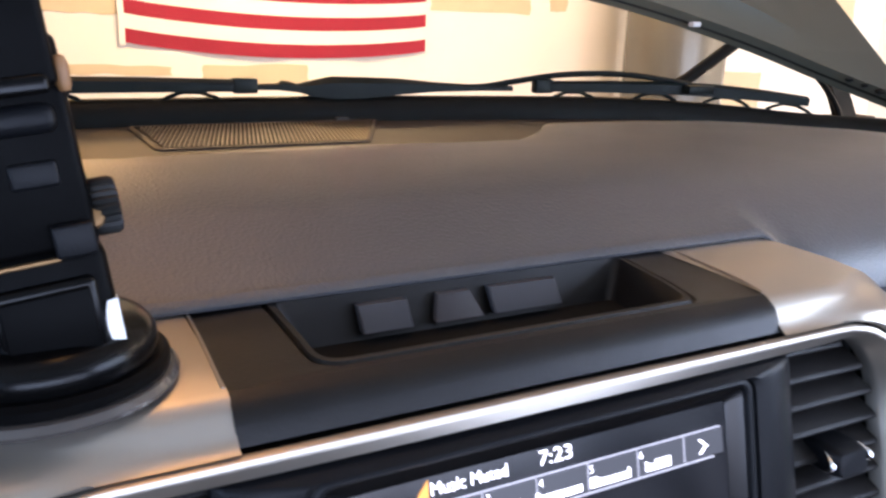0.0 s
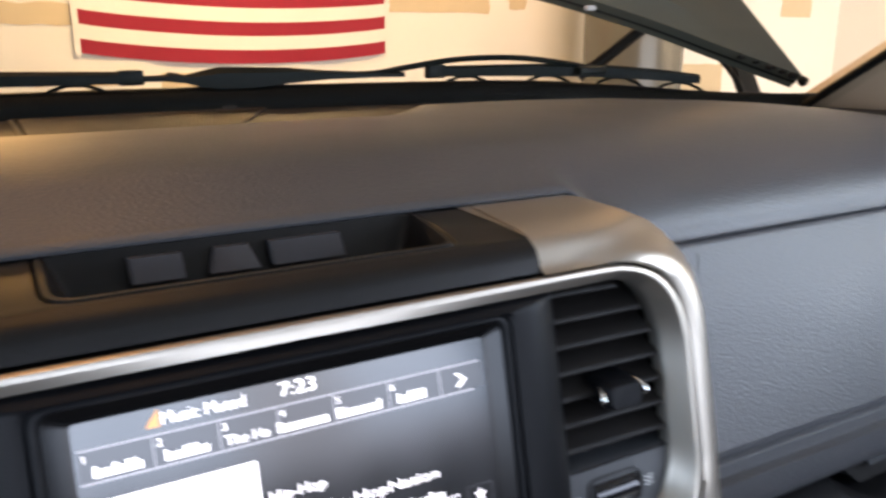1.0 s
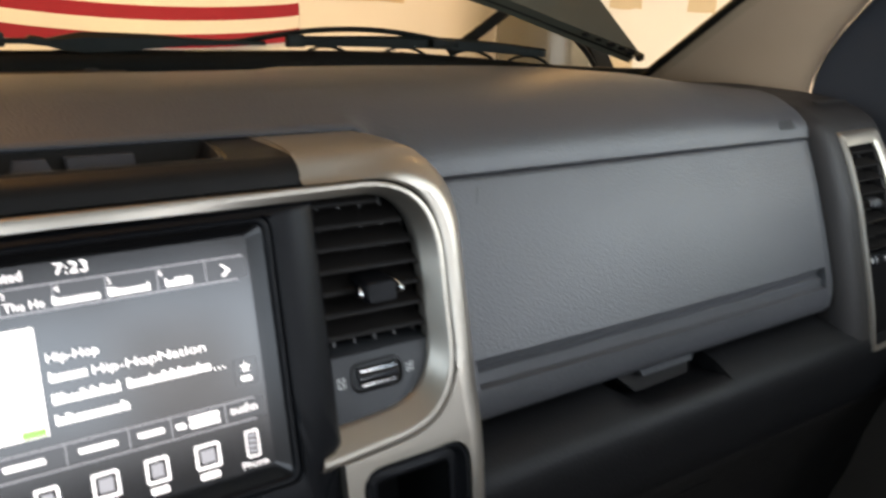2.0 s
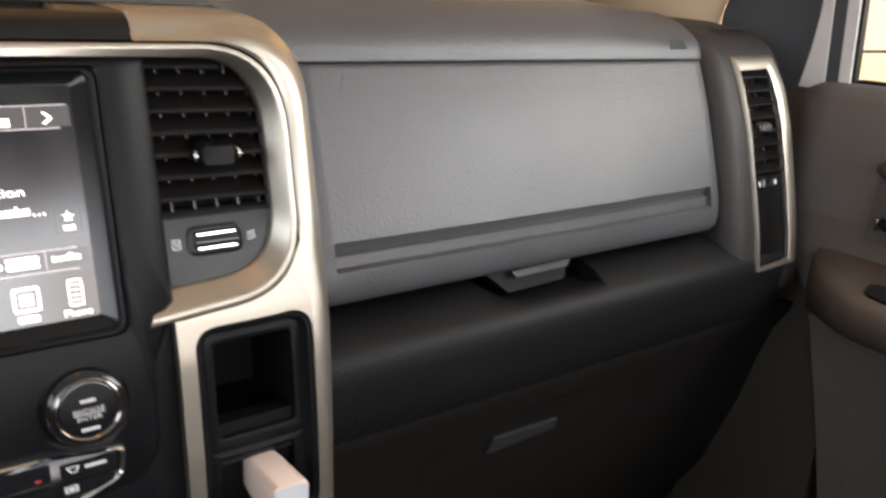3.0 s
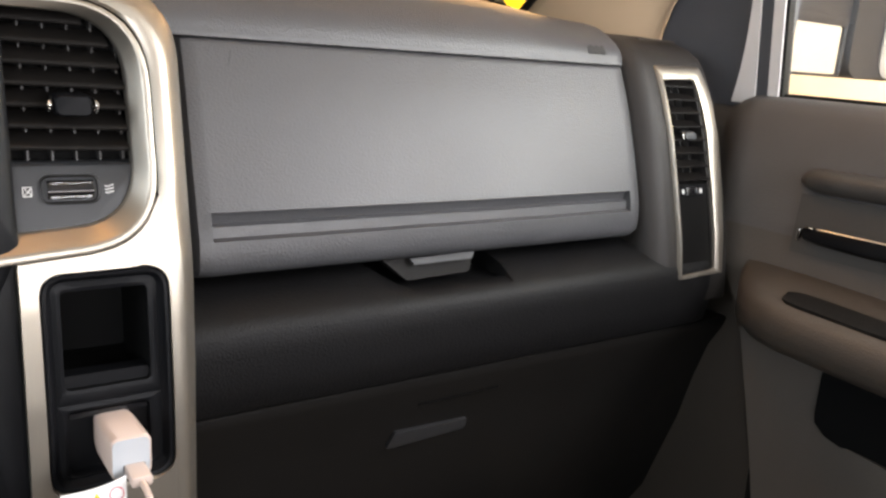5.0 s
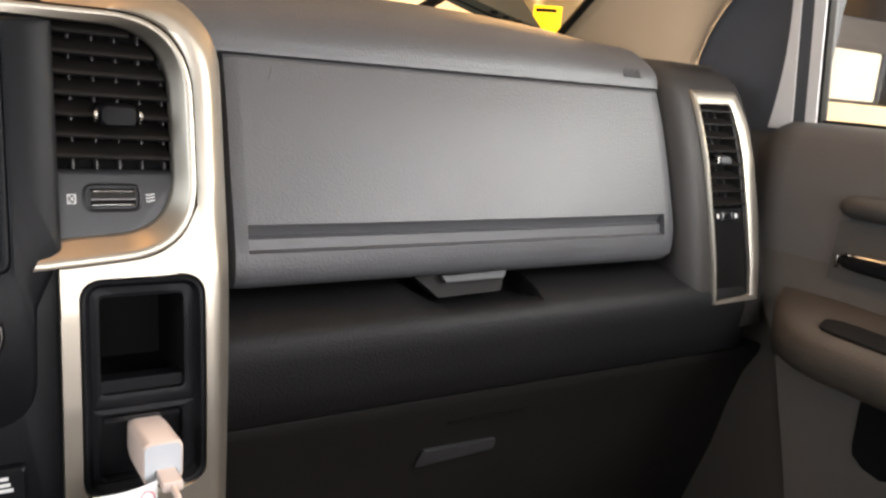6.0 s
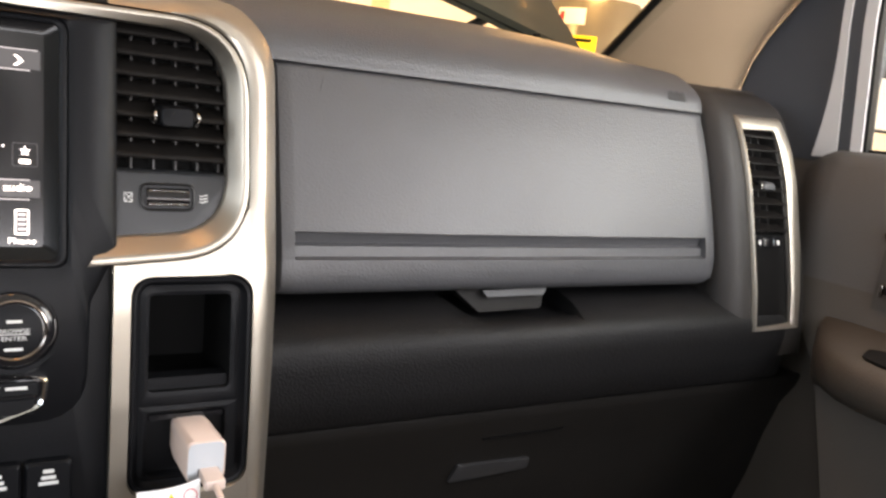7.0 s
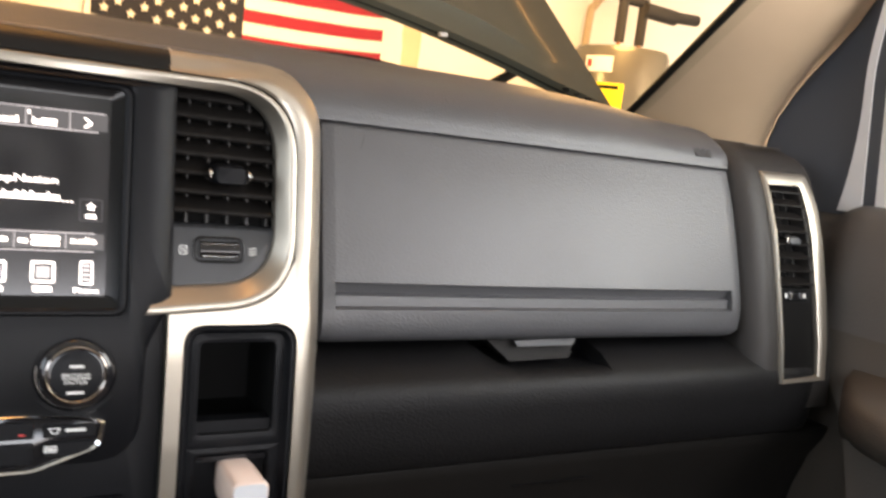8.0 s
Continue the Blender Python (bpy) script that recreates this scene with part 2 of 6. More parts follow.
# ---- dashboard ----
dash = thing("dashboard", "grey grained dashboard with darker lower pad", "dashboard", (0.3, 0.2, 0.9))


def drop(x):
    return 0.020 * smoothstep(0.45, 0.80, abs(x))


def pad_back(x):
    """How far forward the raised pad reaches."""
    x = abs(x - 0.03) + 0.03
    low = 0.342 - 1.0 * (x - 0.03) ** 2
    high = 0.418 - 0.75 * (max(x, 0.30) - 0.30) ** 2
    return low + (high - low) * min(1, max(0, (x - 0.176) / 0.102))


def glass_base(x):
    return 0.575 - 0.21 * (x / 0.85) ** 2


def pad():
    rows = []
    xs = sorted(set(list(np.linspace(-0.85, 0.722, 190)) + [side * (0.192 + 0.0018 * k) for k in range(30) for side in (1, -1)])) + [0.7245, 0.7262, 0.7270]
    for x in xs:
        a = abs(x)
        k = smoothstep(0.198, 0.236, a)
        y0, z0 = 0.088 + (0.0696 - 0.088) * k, 1.405 + (1.3695 - 1.405) * k
        d, yb = drop(x), pad_back(x)
        e = 0.004 * smoothstep(0.7215, 0.7271, x) ** 2
        y0, z0 = y0 + e, z0 - e * 0.5
        lip = 0.002 + 0.0008 * k
        prof = [(y0 + 0.012, z0 - lip), (y0 + 0.003 - 0.001 * k, z0 - lip), (y0 + 0.0005 - 0.0003 * k, z0 - lip * 0.6), (y0, z0 + 0.0004), (y0 + 0.0012 - 0.0004 * k, z0 + 0.0020), (y0 + 0.004 - 0.0027 * k, z0 + 0.0036 + 0.0030 * k)]
        low = 0.010 * smoothstep(0.55, 0.727, x)
        prof += [(y0 + (0.118 - y0) * u, z0 + (1.4165 - low - z0) * u ** (0.8 - 0.34 * k)) for u in (0.12, 0.3, 0.5, 0.75, 1.0)]
        prof += [(0.14, 1.4245 - 0.2 * d - low), (0.165, 1.4295 - 0.5 * d - low), (0.20, 1.4325 - 0.7 * d - 0.8 * low), (min(0.25, yb - 0.05), 1.4335 - d - 0.6 * low), (min(0.295, yb - 0.03), 1.4318 - d - 0.6 * low)]
        prof += [(yb - 0.018, 1.4275 - d - 0.5 * low), (yb - 0.003, 1.4262 - d - 0.5 * low), (yb, 1.4240 - d - 0.5 * low), (yb + 0.0005, 1.4165 - d), (yb + 0.001, 1.38)]
        prof += [(y0 + 0.03, 1.36)]
        rows.append([Vector((x, y, z)) for y, z in prof])
    part("dash_pad", lofted(rows, True, True), PAD, dash)
    rows = []
    for x in np.linspace(-0.85, 0.86, 90):
        d, yb, yg = drop(x), 0.24, glass_base(x)
        rows.append([Vector((x, y, z)) for y, z in [(yb, 1.4165 - d), (0.30, 1.4155 - d), (yg - 0.03, 1.4145 - d), (yg - 0.005, 1.4145 - d), (yg + 0.01, 1.412 - d), (yg + 0.01, 1.38), (yb, 1.38)]])
    part("defroster_panel", lofted(rows, True, True), TANBROWN, dash, "brown-grey hard plastic panel under the windshield")


pad()


def glove_door_mesh():
    us = [0, 0.002, 0.006, 0.026, 0.0275, 0.030] + list(np.linspace(0.08, 0.92, 12)) + [0.958, 0.9605, 0.962, 0.985, 0.994, 0.998, 1]
    zs = [1.1900, 1.1905, 1.192, 1.195, 1.200, 1.205, 1.212, 1.2203, 1.2218, 1.2297, 1.2306, 1.2318, 1.2396, 1.2412, 1.2418, 1.26, 1.29, 1.32, 1.345, 1.357, 1.3625, 1.3650, 1.3658, 1.3662]
    rows = []
    for z in zs:
        x0 = 0.2495 + 0.0025 * smoothstep(1.19, 1.37, z)
        x1 = spread([(1.19, 0.712), (1.20, 0.7225), (1.25, 0.728), (1.295, 0.7305), (1.335, 0.7295), (1.369, 0.7268)], z)
        row = []
        for u in us:
            x = x0 + (x1 - x0) * u
            d = 0.004 - 0.010 * (max(0, 1 - u / 0.012) ** 2 + max(0, 1 - (1 - u) / 0.012) ** 2)
            d -= 0.010 * (1.3 * max(0, 1 - (z - 1.19) / 0.008) ** 2 + 0.3 * max(0, 1 - (1.3662 - z) / 0.0020) ** 2) + 0.0022 * smoothstep(1.330, 1.360, z)
            d += 0.004 * math.sin(math.pi * u) * math.sin(math.pi * (z - 1.19) / 0.18)
            d -= 8.5 * max(0, 1.224 - z) ** 2
            if 0.027 < u < 0.961:
                d -= spread([(1.2205, 0), (1.2218, 0.0060), (1.2297, 0.0054), (1.2306, 0.0062), (1.2318, 0.0100), (1.2396, 0.0055), (1.2412, 0)], z)
            row.append(Vector((x, glove_front(z) - d, z)))
        rows.append(row)
    bm = bmesh.new()
    vs = loft(bm, rows)
    back = [[v.co + Vector((0, 0.03, 0)) for v in r] for r in (vs[0], vs[-1])]
    loft(bm, [back[0], [v.co.copy() for v in vs[0]]])
    loft(bm, [[v.co.copy() for v in vs[-1]], back[1]])
    for k in (0, -1):
        loft(bm, [[r[k].co.copy() for r in vs], [r[k].co + Vector((0, 0.03, 0)) for r in vs]])
    loft(bm, back)
    return bm


part("glove_box_door", glove_door_mesh(), PAD, dash, "grey grained glove box door with a long groove")


def lower_dash():
    rows = []
    xs = list(np.linspace(0.225, 0.405, 6)) + [0.412, 0.432, 0.433] + list(np.linspace(0.45, 0.53, 4)) + [0.539, 0.541, 0.545] + list(np.linspace(0.60, 0.70, 4)) + list(np.linspace(0.715, 0.90, 14))
    for x in xs:
        p = 1.0 if 0.4325 <= x <= 0.5395 else 0.0
        if 0.405 < x < 0.4325:
            p = (x - 0.405) / 0.028
        k = 0.060 * smoothstep(0.815, 0.905, x)
        prof = [(0.09, 1.186 - 0.018 * p), (0.045, 1.1835 - 0.018 * p), (0.022, 1.178 - 0.012 * p), (0.010, 1.172 - 0.0035 * p), (0.0, 1.1665), (-0.0065, 1.161), (-0.0100, 1.153), (-0.0110, 1.140), (-0.0100, 1.115), (-0.0075, 1.096), (-0.004, 1.0905), (0.002, 1.090), (0.006, 1.088), (0.05, 1.08), (0.09, 1.08)]
        rows.append([Vector((x, y + k * (y < 0.04), z)) for y, z in prof])
    part("lower_pad", lofted(rows, True, True), PADLOW, dash, "dark grained lower dash pad with a finger pocket, shade in its colour")
    rows = []
    for x in np.linspace(0.235, 0.92, 12):
        rows.append([Vector((x, y, z)) for y, z in [(0.03, 1.0865), (0.006, 1.0865), (0.0035, 1.0855), (0.0030, 1.0835), (0.0065, 1.072), (0.022, 1.045), (0.036, 1.0), (0.05, 0.94), (0.09, 0.82), (0.16, 0.70), (0.30, 0.62), (0.32, 0.64), (0.2, 0.75), (0.1, 1.0)]])
    part("knee_panel", lofted(rows, True, True), HARD, dash, "dark hard plastic lower glove box panel, shade in its colour")


lower_dash()


def end_cap():
    """The rounded brown-grey end of the dash that carries the outer vent."""
    rows = []
    zs = [1.118] + list(np.linspace(1.13, 1.149, 3)) + [1.1520, 1.1524] + list(np.linspace(1.16, 1.35, 18)) + [1.3556, 1.3560, 1.366, 1.372]
    near = [(0.728 + 0.026 * (1 - math.cos(a)), 0.0030 + 0.031 * (1 - math.sin(a)), 0) for a in np.linspace(0, math.pi / 2, 14)]
    far = [(0.846 + 0.020 * math.sin(a), 0.0034 + 0.034 * (1 - math.cos(a)), 0) for a in np.linspace(0, math.pi / 2, 12)]
    flat = [(0.7692, 0.0032, 0), (0.7696, 0.0032, 1), (0.80, 0.0032, 1), (0.8230, 0.0032, 1), (0.8234, 0.0032, 0), (0.838, 0.0032, 0)]
    for x, back, hole in near + flat + far + [(0.866, 0.06, 0)]:
        prof = [(side_front(z) + back + (0.022 if hole and 1.1522 < z < 1.3558 else 0), z) for z in zs]
        t = back * 0.25
        prof += [(0.072 + back * 0.7, 1.382 - t), (0.088 + back * 0.5, 1.391 - t), (0.115, 1.399 - t), (0.16, 1.404 - t), (0.25, 1.407 - t), (0.36, 1.404 - t), (0.42, 1.400 - t), (0.42, 1.30), (0.10, 1.112), (0.03, 1.112)]
        rows.append([Vector((x, y, z)) for y, z in prof])
    part("dash_end", lofted(rows, True, True), HARDBROWN, dash, "rounded brown-grey dash end around the outer vent")


end_cap()
part("dash_core", box(-0.85, 0.86, 0.10, 0.45, 1.0, 1.36), CAVITY, dash)


# ---- centre stack ----
stack = thing("center_stack", "black center stack with satin silver surround", "center stack", (0, 0.05, 0.9))

INNER = [(0.0, 1.3785), (0.199, 1.3765), (0.199, 1.2490), (0.120, 1.2435)]
RIDGE = [(0.0, 1.3855), (0.2110, 1.3855), (0.2110, 1.2360), (0.1115, 1.2280)]


def surround(side):
    inner = fillet(INNER, [0, 0.042, 0.040, 0], 10, 8, closed=False)
    ridge = fillet(RIDGE, [0, 0.052, 0.050, 0], 10, 8, closed=False)
    flip = lambda loop: [(side * x, z) for x, z in loop]
    wide = [smoothstep(0.0068, 0.0115, math.hypot(p[0] - q[0], p[1] - q[1])) for p, q in zip(inner, ridge)]
    deep = lambda a, b: [a + (b - a) * w for w in wide]
    rows = [(inner, -0.016), (inner, deep(-0.001, -0.0095)), (mixed(inner, ridge, 0.10), deep(0.0026, -0.0077)), (mixed(inner, ridge, 0.36), deep(0.0026, -0.0031)), (mixed(inner, ridge, 0.60), deep(0.0025, 0.0012)), (mixed(inner, ridge, 0.64), deep(0.0025, 0.0018)), (mixed(inner, ridge, 0.68), deep(0.0024, 0.0023)), (mixed(inner, ridge, 0.72), deep(0.0024, 0.0026)), (mixed(inner, ridge, 0.76), deep(0.0024, 0.0027)), (mixed(inner, ridge, 0.92), deep(0.0022, 0.0028)), (ridge, deep(0.0010, 0.0022)), (ridge, deep(-0.001, 0.0005))]
    part("surround_inner", face(stack_front, [(flip(l), d) for l, d in rows], ring=False), SILVER, stack, "satin silver inner chamfer of the surround")
    x0 = 0.1230 if side > 0 else 0.1192
    outer = fillet([(0.0, 1.3965), (0.2365, 1.3965), (0.2365, 1.2780), (0.2365, 1.2600), (0.2365, 1.250), (0.2364, 1.222), (0.2335, 1.03)], [0, 0.046, 0.004, 0.004, 0.01, 0.01, 0], 10, 10, closed=False)
    r2 = fillet([(0.0, 1.3866), (0.2123, 1.3866), (0.2123, 1.2780), (0.2106, 1.2600), (0.2106, 1.250), (0.2138, 1.222), (0.2145, 1.03)], [0, 0.052, 0.004, 0.004, 0.01, 0.01, 0], 10, 10, closed=False)
    first = next(k for k, p in enumerate(r2) if p[0] > x0)
    outer = [(x0, 1.3965)] + outer[first:]
    r2 = [(x0, 1.3866)] + r2[first:]
    flat_top = [smoothstep(0.206, 0.175, x) if z > 1.36 else 0.0 for x, z in outer]
    crown = lambda a, b: [b + (a - b) * q for q in flat_top]
    flush = [smoothstep(1.2790, 1.2620, z) for x, z in r2]
    edge = lambda d: [d + (0.0022 - d) * q for q in flush]
    rows = [(r2, edge(0.0000)), (r2, edge(0.0015)), (mixed(r2, outer, 0.08), crown(-0.0004, 0.0030)), (mixed(r2, outer, 0.26), crown(-0.0020, 0.0030)), (mixed(r2, outer, 0.38), crown(-0.0027, 0.0024)), (mixed(r2, outer, 0.48), crown(-0.0032, 0.0008)), (mixed(r2, outer, 0.60), crown(-0.0038, -0.0022)), (mixed(r2, outer, 0.75), crown(-0.0044, -0.0066)), (mixed(r2, outer, 0.90), crown(-0.0052, -0.0125)), (outer, crown(-0.0056, -0.019))]
    bm = face(stack_front, [(flip(l), d) for l, d in rows], ring=False)
    top = [Vector((side * x, stack_front(z) - d, z)) for (x, z), d in zip(outer, crown(-0.0056, -0.019))]
    k = [smoothstep(0.2367, 0.208, x) if z > 1.36 else 0.0 for x, z in outer]
    back1 = [Vector((side * x, stack_front(z) + 0.010 + 0.03 * q + 0.02 * (1 - q), z + 0.0063 * q)) for (x, z), q in zip(outer, k)]
    back2 = [Vector((side * x, 0.092 * q + (stack_front(z) + 0.05) * (1 - q), z + 0.0068 * q)) for (x, z), q in zip(outer, k)]
    swell = [[Vector((side * x, max(p.y + s, (stack_front(z) + g) * (1 - q) + y * q), z + h * q)) for (x, z), q, p in zip(outer, k, top)] for y, g, h, s in ((0.0180, 0.014, 0.0033, 0.003), (0.0215, 0.019, 0.0049, 0.0066))]
    loft(bm, [top] + swell + [back1, back2])
    part("surround_outer", bm, SILVER, stack, "satin silver outer face of the surround")


surround(1)
surround(-1)


def column():
    pod = rrect(0.1365, 0.2140, 1.0790, 1.2215, 0.015, 12, 24)
    ridge = fillet(RIDGE, [0, 0.052, 0.050, 0], 10, 8, closed=False)
    mid = Vector((0.165, 1.31))
    lip = [tuple(Vector(p) + (Vector(p) - mid).normalized() * 0.0006) for p in reversed(ridge) if p[0] > 0.127 and p[1] < 1.2695]
    outline = [(0.126, lip[0][1] - 0.0001)] + lip + [(0.2115, 1.2700), (0.2115, 1.262), (0.2147, 1.222), (0.2147, 1.03), (0.1255, 1.03)]
    c = Vector((0.174, 1.15))
    cast = []
    for p in pod:
        w = (Vector(p) - c).normalized()
        best = None
        for a, b in zip(outline, outline[1:] + outline[:1]):
            a, b = Vector(a), Vector(b)
            e = b - a
            den = w.x * e.y - w.y * e.x
            if abs(den) < 1e-9:
                continue
            s = ((a.x - c.x) * e.y - (a.y - c.y) * e.x) / den
            u = ((a.x - c.x) * w.y - (a.y - c.y) * w.x) / den
            if s > 0 and -1e-6 <= u <= 1 + 1e-6:
                best = s if best is None else min(best, s)
        cast.append(tuple(c + w * best))
    def depth(loop, rim):
        return [0.0015 if rim and x < 0.2105 and z > 1.20 else 0.0030 for x, z in loop]

    mids = [mixed(pod, cast, u) for u in (0.04, 0.10, 0.18, 0.26, 0.34, 0.42, 0.50, 0.58, 0.66, 0.74, 0.82, 0.89, 0.94, 0.98)]
    rows = [(pod, -0.012), (pod, 0.001)] + [(l, depth(l, False)) for l in mids] + [(cast, depth(cast, True)), (cast, -0.05)]
    part("column", face(stack_front, rows), SILVER, stack, "satin silver column round the storage cubby")


column()


def stack_panel():
    """The dark panel that holds the screen and the climate controls."""
    outer = fillet([(-0.1285, 1.3770), (0.1285, 1.3770), (0.1285, 1.236), (0.1135, 1.205), (0.112, 1.133), (-0.112, 1.133), (-0.1135, 1.205), (-0.1285, 1.236)], [0.002, 0.002, 0.004, 0.02, 0.03, 0.03, 0.02, 0.004], 6, 4)
    hole = fillet([(-0.1005, 1.3735), (0.1005, 1.3735), (0.1005, 1.30), (0.1005, 1.26), (0.1005, 1.2275), (-0.1005, 1.2275), (-0.1005, 1.26), (-0.1005, 1.30)], [0.008, 0.008, 0.001, 0.001, 0.008, 0.008, 0.001, 0.001], 6, 4)
    rows = [(outer, -0.03), (outer, -0.004), (mixed(outer, hole, 0.12), 0.0), (mixed(outer, hole, 0.5), 0.003), (mixed(outer, hole, 0.88), 0.0045), (hole, 0.003), (hole, -0.006)]
    part("stack_panel", face(stack_front, rows), STACK, stack)


stack_panel()
part("stack_core", box(-0.225, 0.225, 0.045, 0.09, 1.03, 1.385), CAVITY, stack)



def top_cap():
    """The black top of the stack with its open tray."""
    hole = fillet([(-0.083, 0.0885), (0.094, 0.0885), (0.0835, 0.0300), (-0.084, 0.0300)], [0.004, 0.004, 0.006, 0.010], 6, 6)
    rim = fillet([(-0.0885, 0.0925), (0.0985, 0.0925), (0.0870, 0.0240), (-0.0890, 0.0240)], [0.004, 0.004, 0.008, 0.014], 6, 6)
    edge = fillet([(-0.1165, 0.0945), (0.1310, 0.0945), (0.1232, 0.0215), (-0.1195, 0.0215)], [0.001, 0.001, 0.002, 0.002], 6, 6)
    lay = lambda loop, z: [Vector((x, y, z - 0.0016 * smoothstep(0.05, 0.02, y))) for x, y in loop]
    floor = fillet([(-0.072, 0.074), (0.078, 0.074), (0.076, 0.042), (-0.072, 0.042)], [0.004, 0.004, 0.006, 0.010], 6, 6)
    bm = bmesh.new()
    vs = loft(bm, [lay(edge, 1.4025), lay(mixed(edge, rim, 0.98), 1.4030), lay(rim, 1.4022), lay(mixed(rim, hole, 0.15), 1.4016), lay(mixed(rim, hole, 0.35), 1.4034), lay(mixed(rim, hole, 0.8), 1.4032), lay(hole, 1.4015), lay(mixed(hole, floor, 0.5), 1.388), lay(floor, 1.372)], True)
    bm.faces.new(vs[-1])
    cap = part("top_cap", bm, CAPM, stack, "satin black cap with an open tray")
    rows = []
    for u in (0.0, 0.004) + tuple(np.linspace(0.02, 0.98, 8)) + (0.996, 1.0):
        xt, xb = -0.1195 + 0.2427 * u, -0.1195 + 0.2435 * u
        rows.append([Vector((xt + (xb - xt) * w, y, z)) for w, y, z in [(0, 0.05, 1.39), (0, 0.0215, 1.4009), (0.1, 0.0175, 1.3992), (0.25, 0.0140, 1.3968), (0.5, 0.0117, 1.3925), (0.85, 0.0100, 1.3880), (1, 0.0095, 1.3868), (1, 0.0150, 1.3855), (1, 0.05, 1.386)]])
    part("cap_front", lofted(rows, True, True), CAPM, stack)
    # three raised plain blocks on the slanted back wall of the tray
    for x0, x1, lean in ((-0.050, -0.0265, 0.0), (-0.0155, 0.0085, 0.004), (0.0145, 0.0515, 0.0)):
        rows = []
        for d, g in ((-0.002, 0.0), (0.0012, 0.0), (0.0020, 0.0008)):
            rows.append([Vector((x, 0.0845 - 0.0075 * h - d, 1.4000 - 0.0105 * h)) for x, h in ((x0 + lean + g, 0.05), (x1 - lean - g, 0.05), (x1 - g, 1.0), (x0 + g, 1.0))])
        part("raised_block", lofted(rows, True, True), BLOCK, cap, "plain raised block, bluish light in its grey")


top_cap()
for pts in (((0.1318, 0.0900, 1.4032), (0.1292, 0.0700, 1.4034), (0.1258, 0.0380, 1.4030), (0.1243, 0.0225, 1.4014)), ((-0.1178, 0.0900, 1.4032), (-0.1188, 0.0600, 1.4034), (-0.1202, 0.0225, 1.4014))):
    part("seam_edge", tube(bmesh.new(), spline(pts, 4), 0.0007, 8), SILVER, stack)


# ---- touchscreen ----
def flat_text(words, size, x, z, depth, mat, name, parent, width=None, surface=stack_front):
    cu = bpy.data.curves.new(name, "FONT")
    cu.body, cu.size = words, size
    tmp = bpy.data.objects.new(name, cu)
    me = bpy.data.meshes.new_from_object(tmp)
    bpy.data.objects.remove(tmp)
    bm = bmesh.new()
    bm.from_mesh(me)
    bpy.data.meshes.remove(me)
    xs = [v.co.x for v in bm.verts]
    k = width / (max(xs) - min(xs)) if width else 1.0
    x_min = min(xs)
    for v in bm.verts:
        zz = z + v.co.y
        v.co = Vector((x + (v.co.x - x_min) * k, surface(zz) - depth, zz))
    return part(name, bm, mat, parent, flat=True)


def bar(x0, x1, z0, z1, depth, mat, name, parent, r=0.0, surface=stack_front):
    loop = rrect(x0, x1, z0, z1, max(r, 1e-4), 3, 1)
    return part(name, face(surface, [(loop, depth - 0.0004), (loop, depth)], caps=True), mat, parent, flat=True)


LCDM = bpy.data.materials.new("lcd_background")
LCDM.use_nodes = True
_nt = LCDM.node_tree
_b = _nt.nodes["Principled BSDF"]
_b.inputs["Base Color"].default_value = (0.01, 0.01, 0.011, 1)
_b.inputs["Roughness"].default_value = 0.17
_b.inputs["Specular IOR Level"].default_value = 0.75
_co, _wv = _nt.nodes.new("ShaderNodeTexCoord"), _nt.nodes.new("ShaderNodeTexWave")
_mp = _nt.nodes.new("ShaderNodeMapping")
_mp.inputs["Location"].default_value = (-0.03, 0, -1.315)
_nt.links.new(_co.outputs["Object"], _mp.inputs[0])
_wv.wave_type, _wv.rings_direction = "RINGS", "Y"
_wv.inputs["Scale"].default_value, _wv.inputs["Distortion"].default_value, _wv.inputs["Detail"].default_value = 9.0, 1.5, 2.0
_nt.links.new(_mp.outputs[0], _wv.inputs[0])
_mr = _nt.nodes.new("ShaderNodeMapRange")
_mr.inputs[3].default_value, _mr.inputs[4].default_value = 0.002, 0.016
_nt.links.new(_wv.outputs[1], _mr.inputs[0])
_b.inputs["Emission Color"].default_value = (0.85, 0.92, 1.0, 1)
_nt.links.new(_mr.outputs[0], _b.inputs["Emission Strength"])
BEZEL = material("bezel_black", (0.003, 0.003, 0.0032), 0.22, vary=0.05, scale=60, spec=0.3)
UIW = glowing("screen_white", (1.0, 1.0, 1.0), 3.2)
UIG = glowing("screen_grey", (0.75, 0.80, 0.88), 0.12)
UIL = glowing("screen_line", (0.9, 0.93, 1.0), 0.9)
UIO = glowing("screen_orange", (1.0, 0.45, 0.06), 1.5)
UIA = glowing("screen_album", (1.0, 0.99, 0.97), 3.0)
UIGR = glowing("screen_green", (0.35, 0.7, 0.08), 1.5)


letters = random.Random(11)


def word_bars(x0, x1, z, low, tall, depth, parent):
    """One unreadable word as a row of narrow plain bars."""
    if x1 - x0 < 0.002:
        return bar(x0, x1, z, z + 0.001, depth, UIW, "label_bar", parent)
    top, x = [], x0
    while x < x1 - 0.0006:
        w = min(letters.uniform(0.0011, 0.0024), x1 - x)
        h = tall if x == x0 or letters.random() < 0.25 else low
        top += [(x, z + h), (x + w, z + h), (x + w, z + 0.0008), (x + w + 0.0005, z + 0.0008)]
        x += w + 0.0005
    top = top[:-2]
    bm = bmesh.new()
    loft(bm, [on(stack_front, top, depth), on(stack_front, [(a, z) for a, b in top], depth)])
    part("label_bar", bm, UIW, parent, flat=True)


